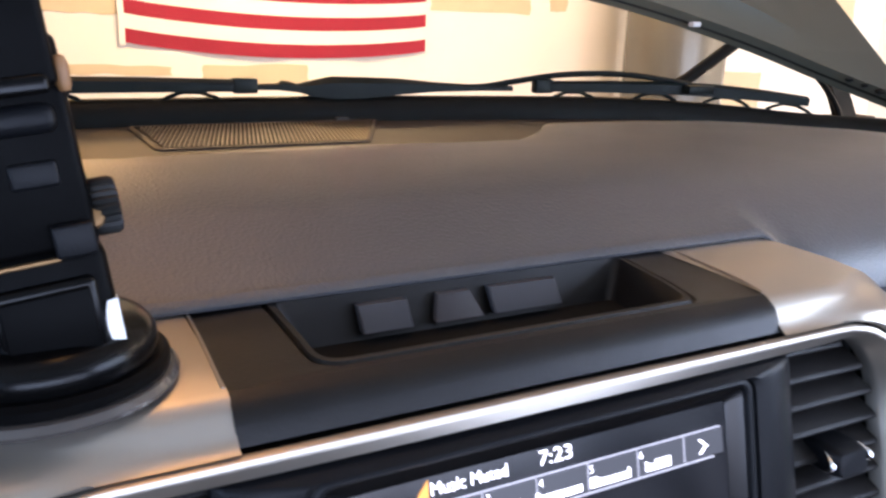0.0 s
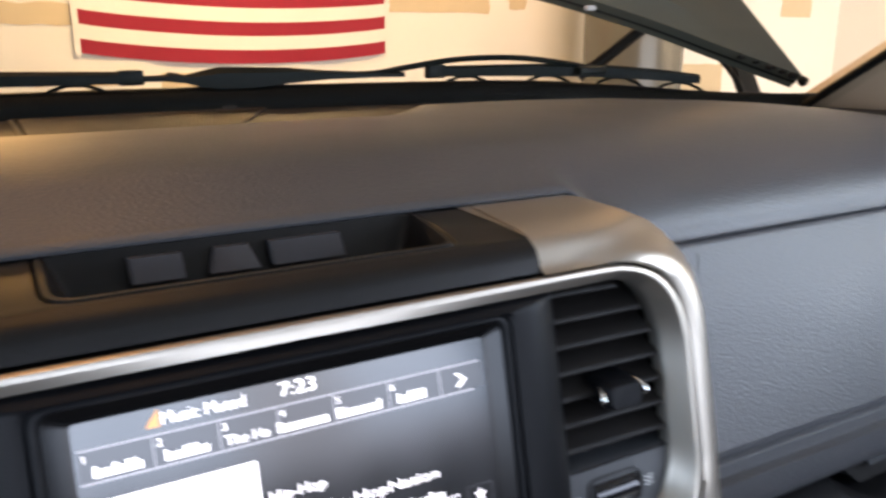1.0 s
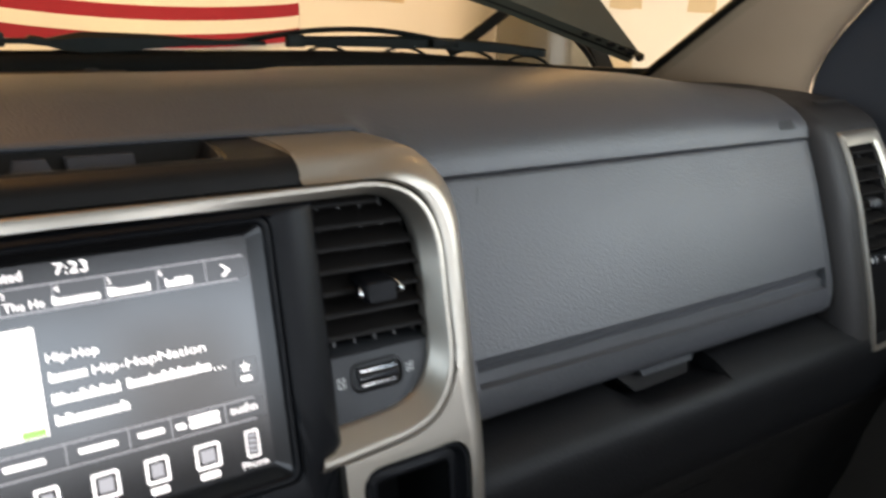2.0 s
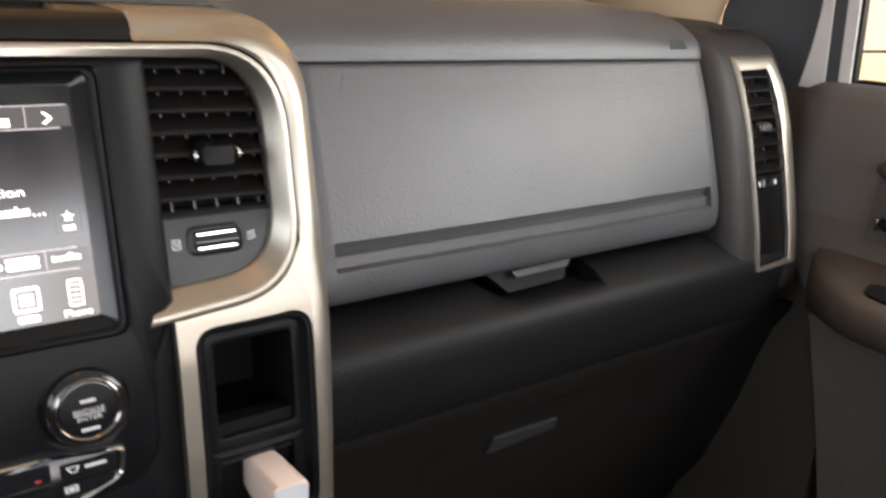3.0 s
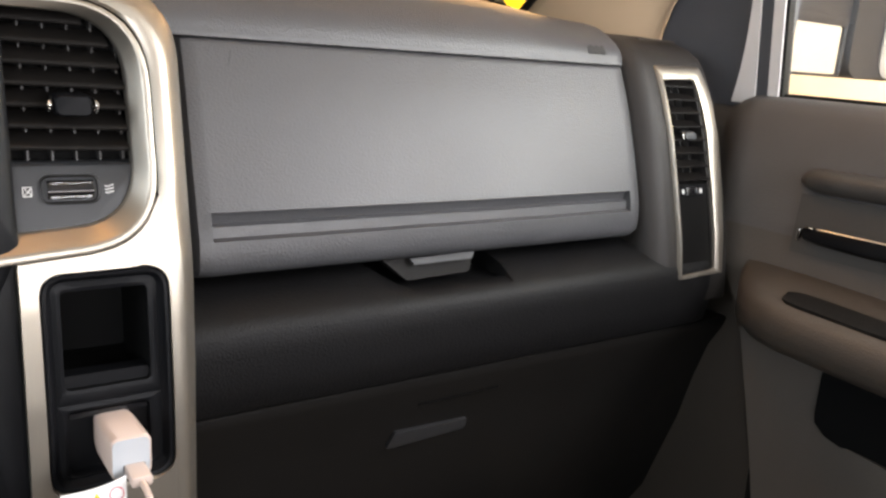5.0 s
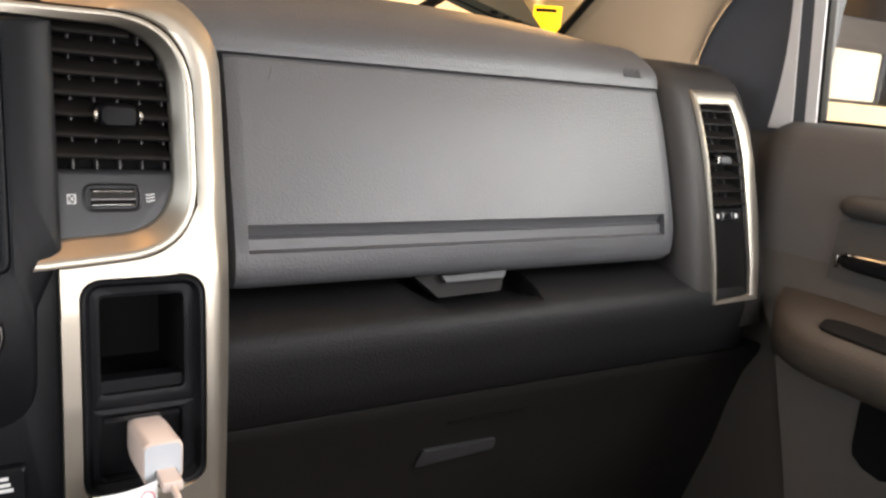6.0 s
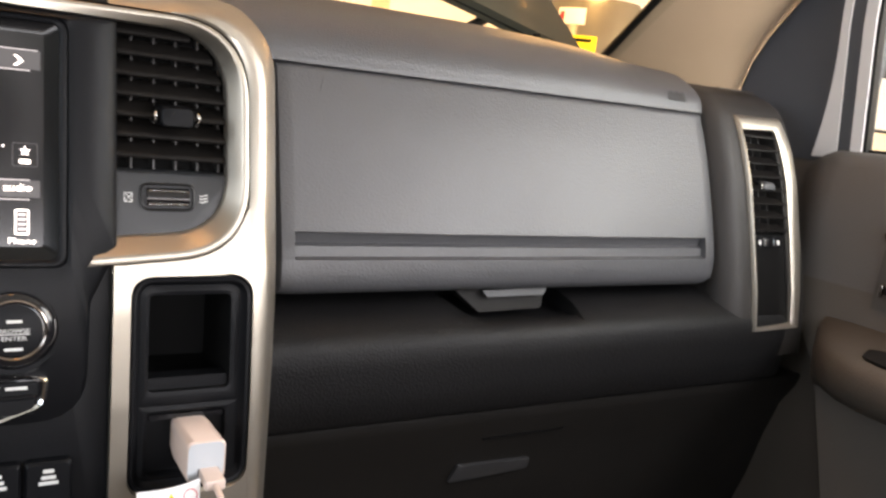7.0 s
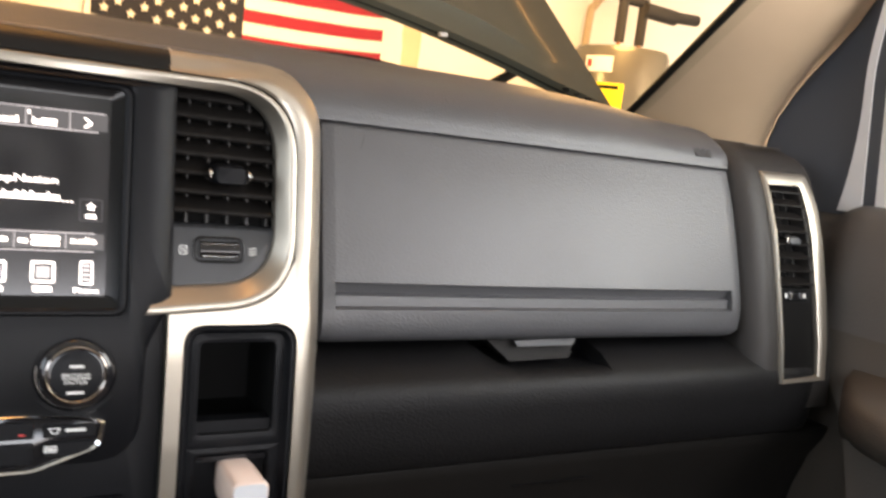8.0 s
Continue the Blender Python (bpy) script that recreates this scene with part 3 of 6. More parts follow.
def touchscreen():
    scr = thing("touchscreen", "dark glossy touchscreen lit with a radio menu", "touchscreen", (0, 0.0, 1.3))
    lcd = rrect(-0.0860, 0.0874, 1.2385, 1.3628, 0.002)
    edge = rrect(-0.1005, 0.1005, 1.2275, 1.3735, 0.008)
    part("screen_frame", face(stack_front, [(edge, -0.008), (edge, 0.001), (mixed(edge, lcd, 0.10), 0.0022), (mixed(edge, lcd, 0.22), 0.0024), (mixed(edge, lcd, 0.32), 0.0016), (mixed(edge, lcd, 0.36), 0.0004), (mixed(edge, lcd, 0.38), -0.0040)]), STACK, scr)
    part("bezel", face(stack_front, [(mixed(edge, lcd, 0.36), -0.0004), (mixed(edge, lcd, 0.80), -0.0028), (lcd, -0.0033), (lcd, -0.004)]), BEZEL, scr, "glossy black bezel")
    disp = part("display", face(stack_front, [(lcd, -0.008), (lcd, -0.0036)], caps=True), LCDM, scr, "lit glossy display")
    d = -0.0034
    # status row
    flat_text("Music Muted", 0.0066, -0.0545, 1.3560, d, UIW, "status_text", disp, 0.0315)
    flat_text("7:23", 0.0078, -0.0088, 1.3563, d, UIW, "time_text", disp, 0.0150)
    bm = bmesh.new()
    loft(bm, [on(stack_front, [(-0.0605, 1.3555), (-0.0590, 1.3580)], d), on(stack_front, [(-0.0555, 1.3555), (-0.0555, 1.3620)], d)])
    part("speaker_icon", bm, UIO, disp, flat=True)
    # preset tabs with unreadable station names
    bar(-0.0845, 0.0855, 1.3415, 1.3525, d - 0.0001, UIG, "tab_band", disp)
    bar(-0.0845, 0.0840, 1.3525, 1.3530, d + 0.0001, UIL, "tab_line", disp)
    bar(-0.0845, 0.0800, 1.3405, 1.3411, d + 0.0001, UIL, "tab_line", disp)
    for x in (-0.0590, -0.0345, -0.0110, 0.0130, 0.0380, 0.0630):
        bar(x, x + 0.0004, 1.3415, 1.3522, d + 0.0001, UIL, "tab_divider", disp)
    for n, (x0, x1) in enumerate(((-0.080, -0.063), (-0.055, -0.038), (-0.0325, -0.0150), (-0.0115, 0.0100), (0.0140, 0.0345), (0.0420, 0.0555))):
        if n == 2:
            flat_text("The He", 0.0056, x0, 1.3425, d + 0.0001, UIW, "tab_text", disp, x1 - x0)
        else:
            word_bars(x0, x1, 1.3425, 0.0028, 0.0040, d + 0.0001, disp)
        flat_text(str(n + 1), 0.0042, (-0.0835, -0.0580, -0.0335, -0.0105, 0.0135, 0.0385)[n] + 0.0006, 1.3484, d + 0.0001, UIW, "tab_number", disp)
    bm = bmesh.new()
    for s in (1, -1):
        loft(bm, [on(stack_front, [(0.0712, 1.3462 + s * 0.0030), (0.0730, 1.3462 + s * 0.0030)], d), on(stack_front, [(0.0748, 1.3462), (0.0766, 1.3462)], d)])
    part("next_arrow", bm, UIW, disp, flat=True)
    # album picture, song lines
    bar(-0.0800, -0.0215, 1.2830, 1.3340, d, UIA, "album_panel", disp)
    bar(-0.0330, -0.0225, 1.2835, 1.2870, d + 0.0002, UIGR, "album_strip", disp)
    flat_text("Hip-Hop", 0.0062, -0.0180, 1.3165, d, UIW, "genre_text", disp, 0.0235)
    flat_text("Hip-HopNation", 0.0062, 0.0015, 1.3068, d, UIW, "channel_text", disp, 0.0560)
    for x0, x1, z in ((-0.0180, -0.0010, 1.3070), (-0.0180, 0.0130, 1.2965), (0.0165, 0.0590, 1.2965), (0.0605, 0.0615, 1.2958), (0.0630, 0.0640, 1.2958), (0.0655, 0.0665, 1.2958), (-0.0180, 0.0160, 1.2865)):
        word_bars(x0, x1, z, 0.0034, 0.0048, d, disp)
    # favourites button
    loop, lin = rrect(0.0708, 0.0842, 1.2848, 1.2985, 0.0012), rrect(0.0712, 0.0838, 1.2852, 1.2981, 0.0010)
    part("button_outline", face(stack_front, [(loop, d), (lin, d)]), UIG, disp, flat=True)
    star = [(0.0775 + (0.0031 if k % 2 == 0 else 0.0013) * math.sin(k * math.pi / 5), 1.2938 + (0.0031 if k % 2 == 0 else 0.0013) * math.cos(k * math.pi / 5)) for k in range(10)]
    bm = bmesh.new()
    bm.faces.new([bm.verts.new(p) for p in on(stack_front, star, d)])
    part("star_icon", bm, UIW, disp, flat=True)
    bar(0.0745, 0.0805, 1.2866, 1.2890, d, UIW, "label_bar", disp, 0.0006)
    # lower band
    bar(-0.0845, 0.0855, 1.2670, 1.2768, d - 0.0001, UIG, "menu_band", disp)
    bar(-0.0845, 0.0800, 1.2768, 1.2773, d + 0.0001, UIL, "menu_line", disp)
    bar(-0.0845, 0.0800, 1.2655, 1.2660, d + 0.0001, UIL, "menu_line", disp)
    for x in (-0.050, -0.016, 0.0135, 0.0345, 0.0632):
        bar(x, x + 0.0004, 1.2672, 1.2764, d + 0.0001, UIL, "menu_divider", disp)
    flat_text("audio", 0.0062, 0.0662, 1.2706, d + 0.0001, UIW, "menu_text", disp, 0.0150)
    for x0, x1, z in ((0.0180, 0.0310, 1.2705), (0.0440, 0.0600, 1.2722), (0.0440, 0.0600, 1.2688), (0.037, 0.042, 1.2700), (-0.010, 0.008, 1.2705), (-0.043, -0.025, 1.2705)):
        bar(x0, x1, z, z + 0.0026, d + 0.0001, UIW, "label_bar", disp, 0.0006)
    # icon row
    for x0, x1 in ((-0.083, -0.072), (-0.057, -0.046), (-0.032, -0.021), (-0.0065, 0.0065), (0.0190, 0.0310), (0.0445, 0.0580)):
        loop, lin = rrect(x0, x1, 1.2462, 1.2592, 0.0016), rrect(x0 + 0.0014, x1 - 0.0014, 1.2476, 1.2578, 0.0008)
        part("menu_icon", face(stack_front, [(loop, d), (lin, d)]), UIW, disp, flat=True)
        bar(x0 + 0.003, x1 - 0.003, 1.2492, 1.2560, d, UIL, "icon_fill", disp)
        bar(x0 + 0.0015, x1 - 0.0015, 1.2408, 1.2440, d, UIW, "label_bar", disp, 0.0006)
    loop, lin = rrect(0.0722, 0.0798, 1.2455, 1.2600, 0.0012), rrect(0.0730, 0.0790, 1.2464, 1.2592, 0.0008)
    part("phone_icon", face(stack_front, [(loop, d), (lin, d)]), UIW, disp, flat=True)
    for k in range(4):
        bar(0.0738, 0.0782, 1.2478 + 0.0028 * k, 1.2495 + 0.0028 * k, d, UIL, "icon_fill", disp)
    flat_text("Phone", 0.0050, 0.0690, 1.2402, d, UIW, "menu_text", disp, 0.0145)


touchscreen()


# ---- air vents ----
def centre_vent(side):
    v = thing("air_vent", "black slatted air vent with a thumbwheel", "air vent", (side * 0.164, 0.0, 1.3), group="dashboard air vents")
    X = lambda loop: [(side * x, z) for x, z in loop]
    back = fillet([(0.1225, 1.3830), (0.2060, 1.3830), (0.2060, 1.2840), (0.1225, 1.2840)], [0.002, 0.03, 0.001, 0.001], 8, 4)
    part("vent_box", face(stack_front, [(X(back), -0.010), (X(back), -0.034)], caps=True), CAVITY, v)
    low = fillet([(0.1225, 1.2845), (0.2030, 1.2845), (0.2030, 1.2460), (0.1225, 1.2400)], [0.0005, 0.0005, 0.036, 0.0005], 8, 4)
    part("vent_panel", face(stack_front, [(X(low), -0.030), (X(low), -0.0120), (X(mixed(low, [(0.165, 1.266)] * len(low), 0.03)), -0.0114)], caps=True), VENTGREY, v)
    # vertical vanes
    for k in range(5):
        x = 0.1395 + 0.0142 * k
        part("vane", face(stack_front, [(X(rrect(x, x + 0.0012, 1.2850, 1.3800, 0.0003, 2, 4)), dd) for dd in (-0.033, -0.0225)], caps=True), VANE, v)
    # slats, lower edge to the front
    for k in range(7):
        z = 1.2945 + 0.0128 * k
        right = spread([(1.29, 0.1985), (1.335, 0.1985), (1.353, 0.194), (1.363, 0.187), (1.372, 0.174)], z)
        bm = bmesh.new()
        rows = []
        for x in np.linspace(0.1270, right, 6):
            rows.append([Vector((side * x, stack_front(z) + 0.0100 + yy, z + zz - 0.0012 * (x - 0.127) / 0.07)) for yy, zz in ((0.0004, -0.0010), (0.0, 0.0000), (0.0004, 0.0012), (0.0016, 0.0022), (0.0170, 0.0092), (0.0178, 0.0080), (0.0020, -0.0014))])
        loft(bm, rows, True, True)
        part("slat", bm, SLAT, v)
    # tab on the middle slat
    tab = rrect(0.1535, 0.1768, 1.3138, 1.3278, 0.005)
    core = rrect(0.1560, 0.1745, 1.3155, 1.3262, 0.003)
    knob = part("vent_tab", face(stack_front, [(X(tab), -0.020), (X(tab), -0.0055), (X(mixed(tab, core, 0.35)), -0.0020), (X(mixed(tab, core, 0.8)), 0.0006), (X(core), 0.0010)], caps=True), STACK, v)
    for xe, w in ((0.1538, -1), (0.1765, 1)):
        arc = [Vector((side * (xe + w * (0.0006 + 0.0019 * math.sin(math.pi * u))), stack_front(1.3208) + 0.0068 - 0.0062 * math.sin(math.pi * u), 1.3164 + 0.0090 * u)) for u in np.linspace(0, 1, 9)]
        part("tab_trim", tube(bmesh.new(), arc, [0.0005 + 0.0009 * math.sin(math.pi * u) for u in np.linspace(0, 1, 9)], 10), CHROME, knob, "small chrome crescent trim")
    # thumbwheel in its oval recess
    o1, o2 = rrect(0.1430, 0.1790, 1.2600, 1.2780, 0.007), rrect(0.1465, 0.1755, 1.2630, 1.2750, 0.004)
    part("wheel_recess", face(stack_front, [(X(o1), -0.0125), (X(o1), -0.0104), (X(mixed(o1, o2, 0.5)), -0.0100), (X(o2), -0.015)], caps=True), BLACK, v)
    rows = []
    for k in range(13):
        a = math.radians(-80 + 160 * k / 12)
        z = 1.2690 + 0.0062 * math.sin(a)
        rows.append([Vector((side * x, stack_front(z) + 0.0140 - 0.0065 * math.cos(a), z)) for x in (0.1475, 0.1478, 0.1605, 0.1610, 0.1615, 0.1742, 0.1745)])
    wheel = part("thumbwheel", lofted(rows), GLOSS, v, "gloss black thumbwheel")
    for z in (1.2648, 1.2732):
        part("wheel_trim", face(stack_front, [(X(rrect(0.1490, 0.1735, z - 0.0004, z + 0.0004, 0.0002, 2, 1)), dd) for dd in (-0.0140, -0.0088)], caps=True), CHROME, wheel)
    # closed and open marks
    m = [rrect(0.1340, 0.1392, 1.2652, 1.2712, 0.0004, 2, 1), rrect(0.1345, 0.1387, 1.2657, 1.2707, 0.0003, 2, 1)]
    part("closed_mark", face(stack_front, [(X(m[0]), -0.0110), (X(m[1]), -0.0110)]), MARK, v, flat=True)
    bm = bmesh.new()
    for (xa, za), (xb, zb) in (((0.1347, 1.2660), (0.1385, 1.2704)), ((0.1347, 1.2704), (0.1385, 1.2660))):
        loft(bm, [on(stack_front, X([(xa, za), (xa + 0.0006, za)]), -0.0110), on(stack_front, X([(xb, zb), (xb + 0.0006, zb)]), -0.0110)])
    part("closed_mark", bm, MARK, v, flat=True)
    bm = bmesh.new()
    for k in range(3):
        for xa, xb, dz in ((0.1815, 0.1840, 0.0006), (0.1840, 0.1870, -0.0006)):
            z = 1.2662 + 0.0020 * k
            loft(bm, [on(stack_front, X([(xa, z), (xa, z + 0.0007)]), -0.0110), on(stack_front, X([(xb, z - dz), (xb, z - dz + 0.0007)]), -0.0110)])
    part("open_mark", bm, MARK, v, flat=True)


VANE = material("vane_grey", (0.040, 0.039, 0.038), 0.35, vary=0.1)
SLAT = material("slat_black", (0.0060, 0.0052, 0.0047), 0.5, vary=0.12, scale=60, spec=0.16)
MARK = material("printed_mark", (0.55, 0.55, 0.53), 0.6, vary=0.02)
centre_vent(1)
centre_vent(-1)


def side_vent():
    v = thing("air_vent", "tall narrow side air vent in a satin silver frame", "air vent", (0.80, 0.0, 1.25), group="dashboard air vents")
    M = 12
    out = fillet([(0.7650, 1.3705), (0.8390, 1.3720), (0.8475, 1.335), (0.8440, 1.24), (0.8375, 1.1490), (0.7640, 1.1475)], [0.004, 0.006, 0.03, 0.05, 0.002, 0.001], 6, M)
    inn = fillet([(0.7705, 1.3565), (0.8235, 1.3585), (0.8280, 1.325), (0.8265, 1.24), (0.8240, 1.1545), (0.7680, 1.1520)], [0.002, 0.003, 0.03, 0.05, 0.001, 0.001], 6, M)
    part("vent_frame", face(side_front, [(out, -0.010), (out, 0.0000), (mixed(out, inn, 0.25), 0.0024), (mixed(out, inn, 0.8), 0.0020), (inn, 0.0005), (inn, -0.012)]), SILVER, v, "satin silver vent frame")
    rows = [[Vector((x, side_front(z) + 0.0220, z)) for x in (0.7690, 0.80, 0.8300)] for z in np.linspace(1.1515, 1.3575, 24)]
    part("vent_back", lofted(rows), CAVITY, v)
    for k in range(8):
        z = 1.2515 + 0.0140 * k
        bm = bmesh.new()
        loft(bm, [[Vector((x, side_front(z) + 0.0030 + yy, z + zz)) for yy, zz in ((-0.0020, -0.0008), (-0.0020, 0.0008), (0.0125, 0.0062), (0.0125, 0.0046))] for x in (0.7690, 0.80, 0.8262)], True, True)
        part("slat", bm, SLAT, v)
    for k in range(3):
        x = 0.782 + 0.0125 * k
        part("vane", face(side_front, [(rrect(x, x + 0.0012, 1.246, 1.355, 0.0002, 2, 6), dd) for dd in (-0.020, -0.0125)], caps=True), VANE, v)
    plate = fillet([(0.7690, 1.2470), (0.8262, 1.2470), (0.8238, 1.1535), (0.7682, 1.1520)], 0.0005, 2, 6)
    part("lower_plate", face(side_front, [(plate, -0.020), (plate, -0.0040)], caps=True), BLACK, v, "gloss black blank plate below the slats")
    tab, core = rrect(0.7860, 0.8060, 1.2935, 1.3030, 0.004), rrect(0.7885, 0.8035, 1.2955, 1.3015, 0.002)
    knob = part("vent_tab", face(side_front, [(tab, -0.006), (tab, 0.0000), (mixed(tab, core, 0.6), 0.0030), (core, 0.0034)], caps=True), VENTGREY, v)
    part("tab_trim", face(side_front, [(rrect(0.7845, 0.7868, 1.2952, 1.3015, 0.001, 3, 1), dd) for dd in (-0.006, 0.0014)], caps=True), CHROME, knob, "small chrome end trim")
    rec = rrect(0.7790, 0.8170, 1.2330, 1.2455, 0.005)
    part("wheel_recess", face(side_front, [(rec, -0.008), (rec, -0.0034)], caps=True), STACK, v)
    w = rrect(0.7850, 0.8040, 1.2348, 1.2440, 0.002)
    part("thumbwheel", face(side_front, [(w, -0.006), (w, -0.002), (mixed(w, [(0.7945, 1.2394)] * len(w), 0.25), -0.0004)], caps=True), GLOSS, v, "gloss black thumbwheel")
    for x in (0.7862, 0.8008):
        bar(x, x + 0.0014, 1.2360, 1.2428, 0.0000, CHROME, "wheel_trim", v, surface=side_front)
    bar(0.7795, 0.7830, 1.2370, 1.2415, -0.0031, MARK, "closed_mark", v, surface=side_front)
    bar(0.8090, 0.8130, 1.2370, 1.2415, -0.0031, MARK, "open_mark", v, surface=side_front)


side_vent()


# ---- storage pod with the charger ----
def pod():
    p = thing("storage_pod", "black storage cubby with a power socket", "cubby", (0.175, -0.03, 1.1))
    outer, step = rrect(0.1368, 0.2137, 1.0793, 1.2212, 0.0147, 8, 8), rrect(0.1400, 0.2105, 1.0825, 1.2180, 0.012, 8, 8)
    inner = rrect(0.1435, 0.2070, 1.0860, 1.2145, 0.009, 8, 8)
    part("pod_rim", face(stack_front, [(outer, -0.012), (outer, 0.0005), (mixed(outer, step, 0.4), 0.0015), (step, 0.0010), (mixed(step, inner, 0.5), -0.0030), (inner, -0.0045), (inner, -0.008)]), STACK, p)
    o1, h1 = fillet([(0.1433, 1.2147), (0.2072, 1.2147), (0.2072, 1.1366), (0.1433, 1.1366)], [0.006, 0.006, 0.0006, 0.0006]), rrect(0.1485, 0.2010, 1.1455, 1.2085, 0.004)
    part("cubby", face(stack_front, [(o1, -0.008), (o1, -0.0042), (mixed(o1, h1, 0.6), -0.0030), (h1, -0.0040), (h1, -0.006)]), STACK, p)
    part("cubby_liner", face(stack_front, [(rrect(0.1485, 0.2010, 1.1455, 1.2085, 0.004), -0.005), (rrect(0.1485, 0.2010, 1.1455, 1.2085, 0.004), -0.014), (rrect(0.1500, 0.1995, 1.1480, 1.2070, 0.003), -0.069)], caps=True), CAVITY, p)
    part("cubby_lip", face(stack_front, [(rrect(0.1487, 0.2008, 1.1457, 1.1535, 0.002), dd) for dd in (-0.020, -0.0080)], caps=True), STACK, p)
    o2, h2 = fillet([(0.1433, 1.1362), (0.2072, 1.1362), (0.2072, 1.0862), (0.1433, 1.0862)], [0.0006, 0.0006, 0.006, 0.006]), rrect(0.1485, 0.1995, 1.0885, 1.1310, 0.004)
    part("socket_plate", face(stack_front, [(o2, -0.008), (o2, -0.0042), (mixed(o2, h2, 0.6), -0.0032), (h2, -0.0045), (h2, -0.012)], caps=True), STACK, p)
    part("socket_door", face(stack_front, [(rrect(0.1500, 0.1980, 1.1262, 1.1295, 0.001), dd) for dd in (-0.012, -0.0055)], caps=True), GLOSS, p)


pod()


def charger():
    # white charger, plug and cord; warm light is put into their colour
    WARM_LIT = material("white_plastic_warm_lit", (0.58, 0.46, 0.40), 0.35, vary=0.03)
    c = thing("usb_charger", "white cube usb charger plugged into the socket", "charger", (0.176, -0.06, 1.1))
    y0 = stack_front(1.113)
    bm, rows = bmesh.new(), []
    for y, g, k in ((y0 + 0.010, 0.001, 0.0), (y0 - 0.002, 0.0, 0.0), (y0 - 0.036, 0.0, 1.0), (y0 - 0.0372, 0.0009, 1.0)):
        loop = rrect(0.1640 + 0.0010 * k + g, 0.1880 + 0.0012 * k - g, 1.1010 - 0.0005 * k + g, 1.1275 + 0.0006 * k - g, 0.0055, 6, 2)
        rows.append([Vector((x, y, z)) for x, z in loop])
    vs = loft(bm, rows, True)
    bm.faces.new(vs[0])
    bm.faces.new(vs[-1])
    part("charger_body", bm, WARM_LIT, c, "white rounded charger body, warm light in its colour")
    loop = rrect(0.1658, 0.1879, 1.1020, 1.1270, 0.0050, 6, 2)
    part("charger_face", face(lambda z: y0, [(loop, 0.0370), (loop, 0.0376)], caps=True), material("charger_face_grey", (0.46, 0.48, 0.50), 0.25, vary=0.03), c, "pale grey charger face")
    part("usb_port", face(lambda z: y0, [(rrect(0.1720, 0.1850, 1.1052, 1.1100, 0.0006), dd) for dd in (0.030, 0.0380)], caps=True), STACK, c)
    cab = thing("usb_cable", "pale usb cable with a printed warning tag", "cable", (0.178, -0.1, 1.1))
    part("usb_plug", box(0.1725, 0.1848, y0 - 0.0560, y0 - 0.0340, 1.1035, 1.1105, 0.0015), WARM_LIT, cab)
    bm = bmesh.new()
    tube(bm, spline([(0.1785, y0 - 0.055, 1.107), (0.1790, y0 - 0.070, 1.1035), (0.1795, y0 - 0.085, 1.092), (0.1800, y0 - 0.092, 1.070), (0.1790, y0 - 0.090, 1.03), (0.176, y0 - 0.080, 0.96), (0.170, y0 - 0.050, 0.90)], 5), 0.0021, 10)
    part("cord", bm, WARM_LIT, cab)
    rows = []
    for k in range(7):
        u = k / 6
        x, yy, z = 0.1345 + 0.0365 * u, y0 - 0.0480 - 0.004 * math.sin(3 * u), 1.1055 + 0.0040 * u
        rows.append([Vector((x, yy, z)), Vector((x - 0.001, yy - 0.006, z - 0.022)), Vector((x - 0.001, yy - 0.0055, z - 0.022)), Vector((x, yy + 0.0005, z))])
    tag = part("warning_tag", lofted(rows, True, True), WHITEP, cab, "white paper tag with yellow warning signs")
    YEL = material("warning_yellow", (0.75, 0.62, 0.05), 0.6, vary=0.03)
    for cx in (0.1430, 0.1530):
        bm = bmesh.new()
        z0, yb = 1.1055 + 0.0040 * (cx - 0.1345) / 0.0365, y0 - 0.0480 - 0.004 * math.sin(3 * (cx - 0.1345) / 0.0365)
        bm.faces.new([bm.verts.new((cx + a, yb - 0.0008 - 0.006 * b / 0.022, z0 - b)) for a, b in ((-0.004, 0.0095), (0.004, 0.0095), (0.0, 0.0025))])
        part("warning_sign", bm, YEL, tag, flat=True)
        bm = bmesh.new()
        bm.faces.new([bm.verts.new((cx + a, yb - 0.0012 - 0.006 * b / 0.022, z0 - b)) for a, b in ((-0.0004, 0.0082), (0.0004, 0.0082), (0.0004, 0.0048), (-0.0004, 0.0048))])
        part("warning_bar", bm, BLACK, tag, flat=True)
    bm = bmesh.new()
    c0 = (0.1640, 1.1025)
    ringo = [[Vector((c0[0] + r * math.cos(a), y0 - 0.0535 - 0.27 * (1.1085 - (c0[1] + r * math.sin(a))), c0[1] + r * math.sin(a))) for a in np.linspace(0, 2 * math.pi, 20, endpoint=False)] for r in (0.0042, 0.0036)]
    loft(bm, ringo, True)
    part("warning_ring", bm, material("warning_red", (0.6, 0.05, 0.08), 0.6, vary=0.03), tag, flat=True)


charger()


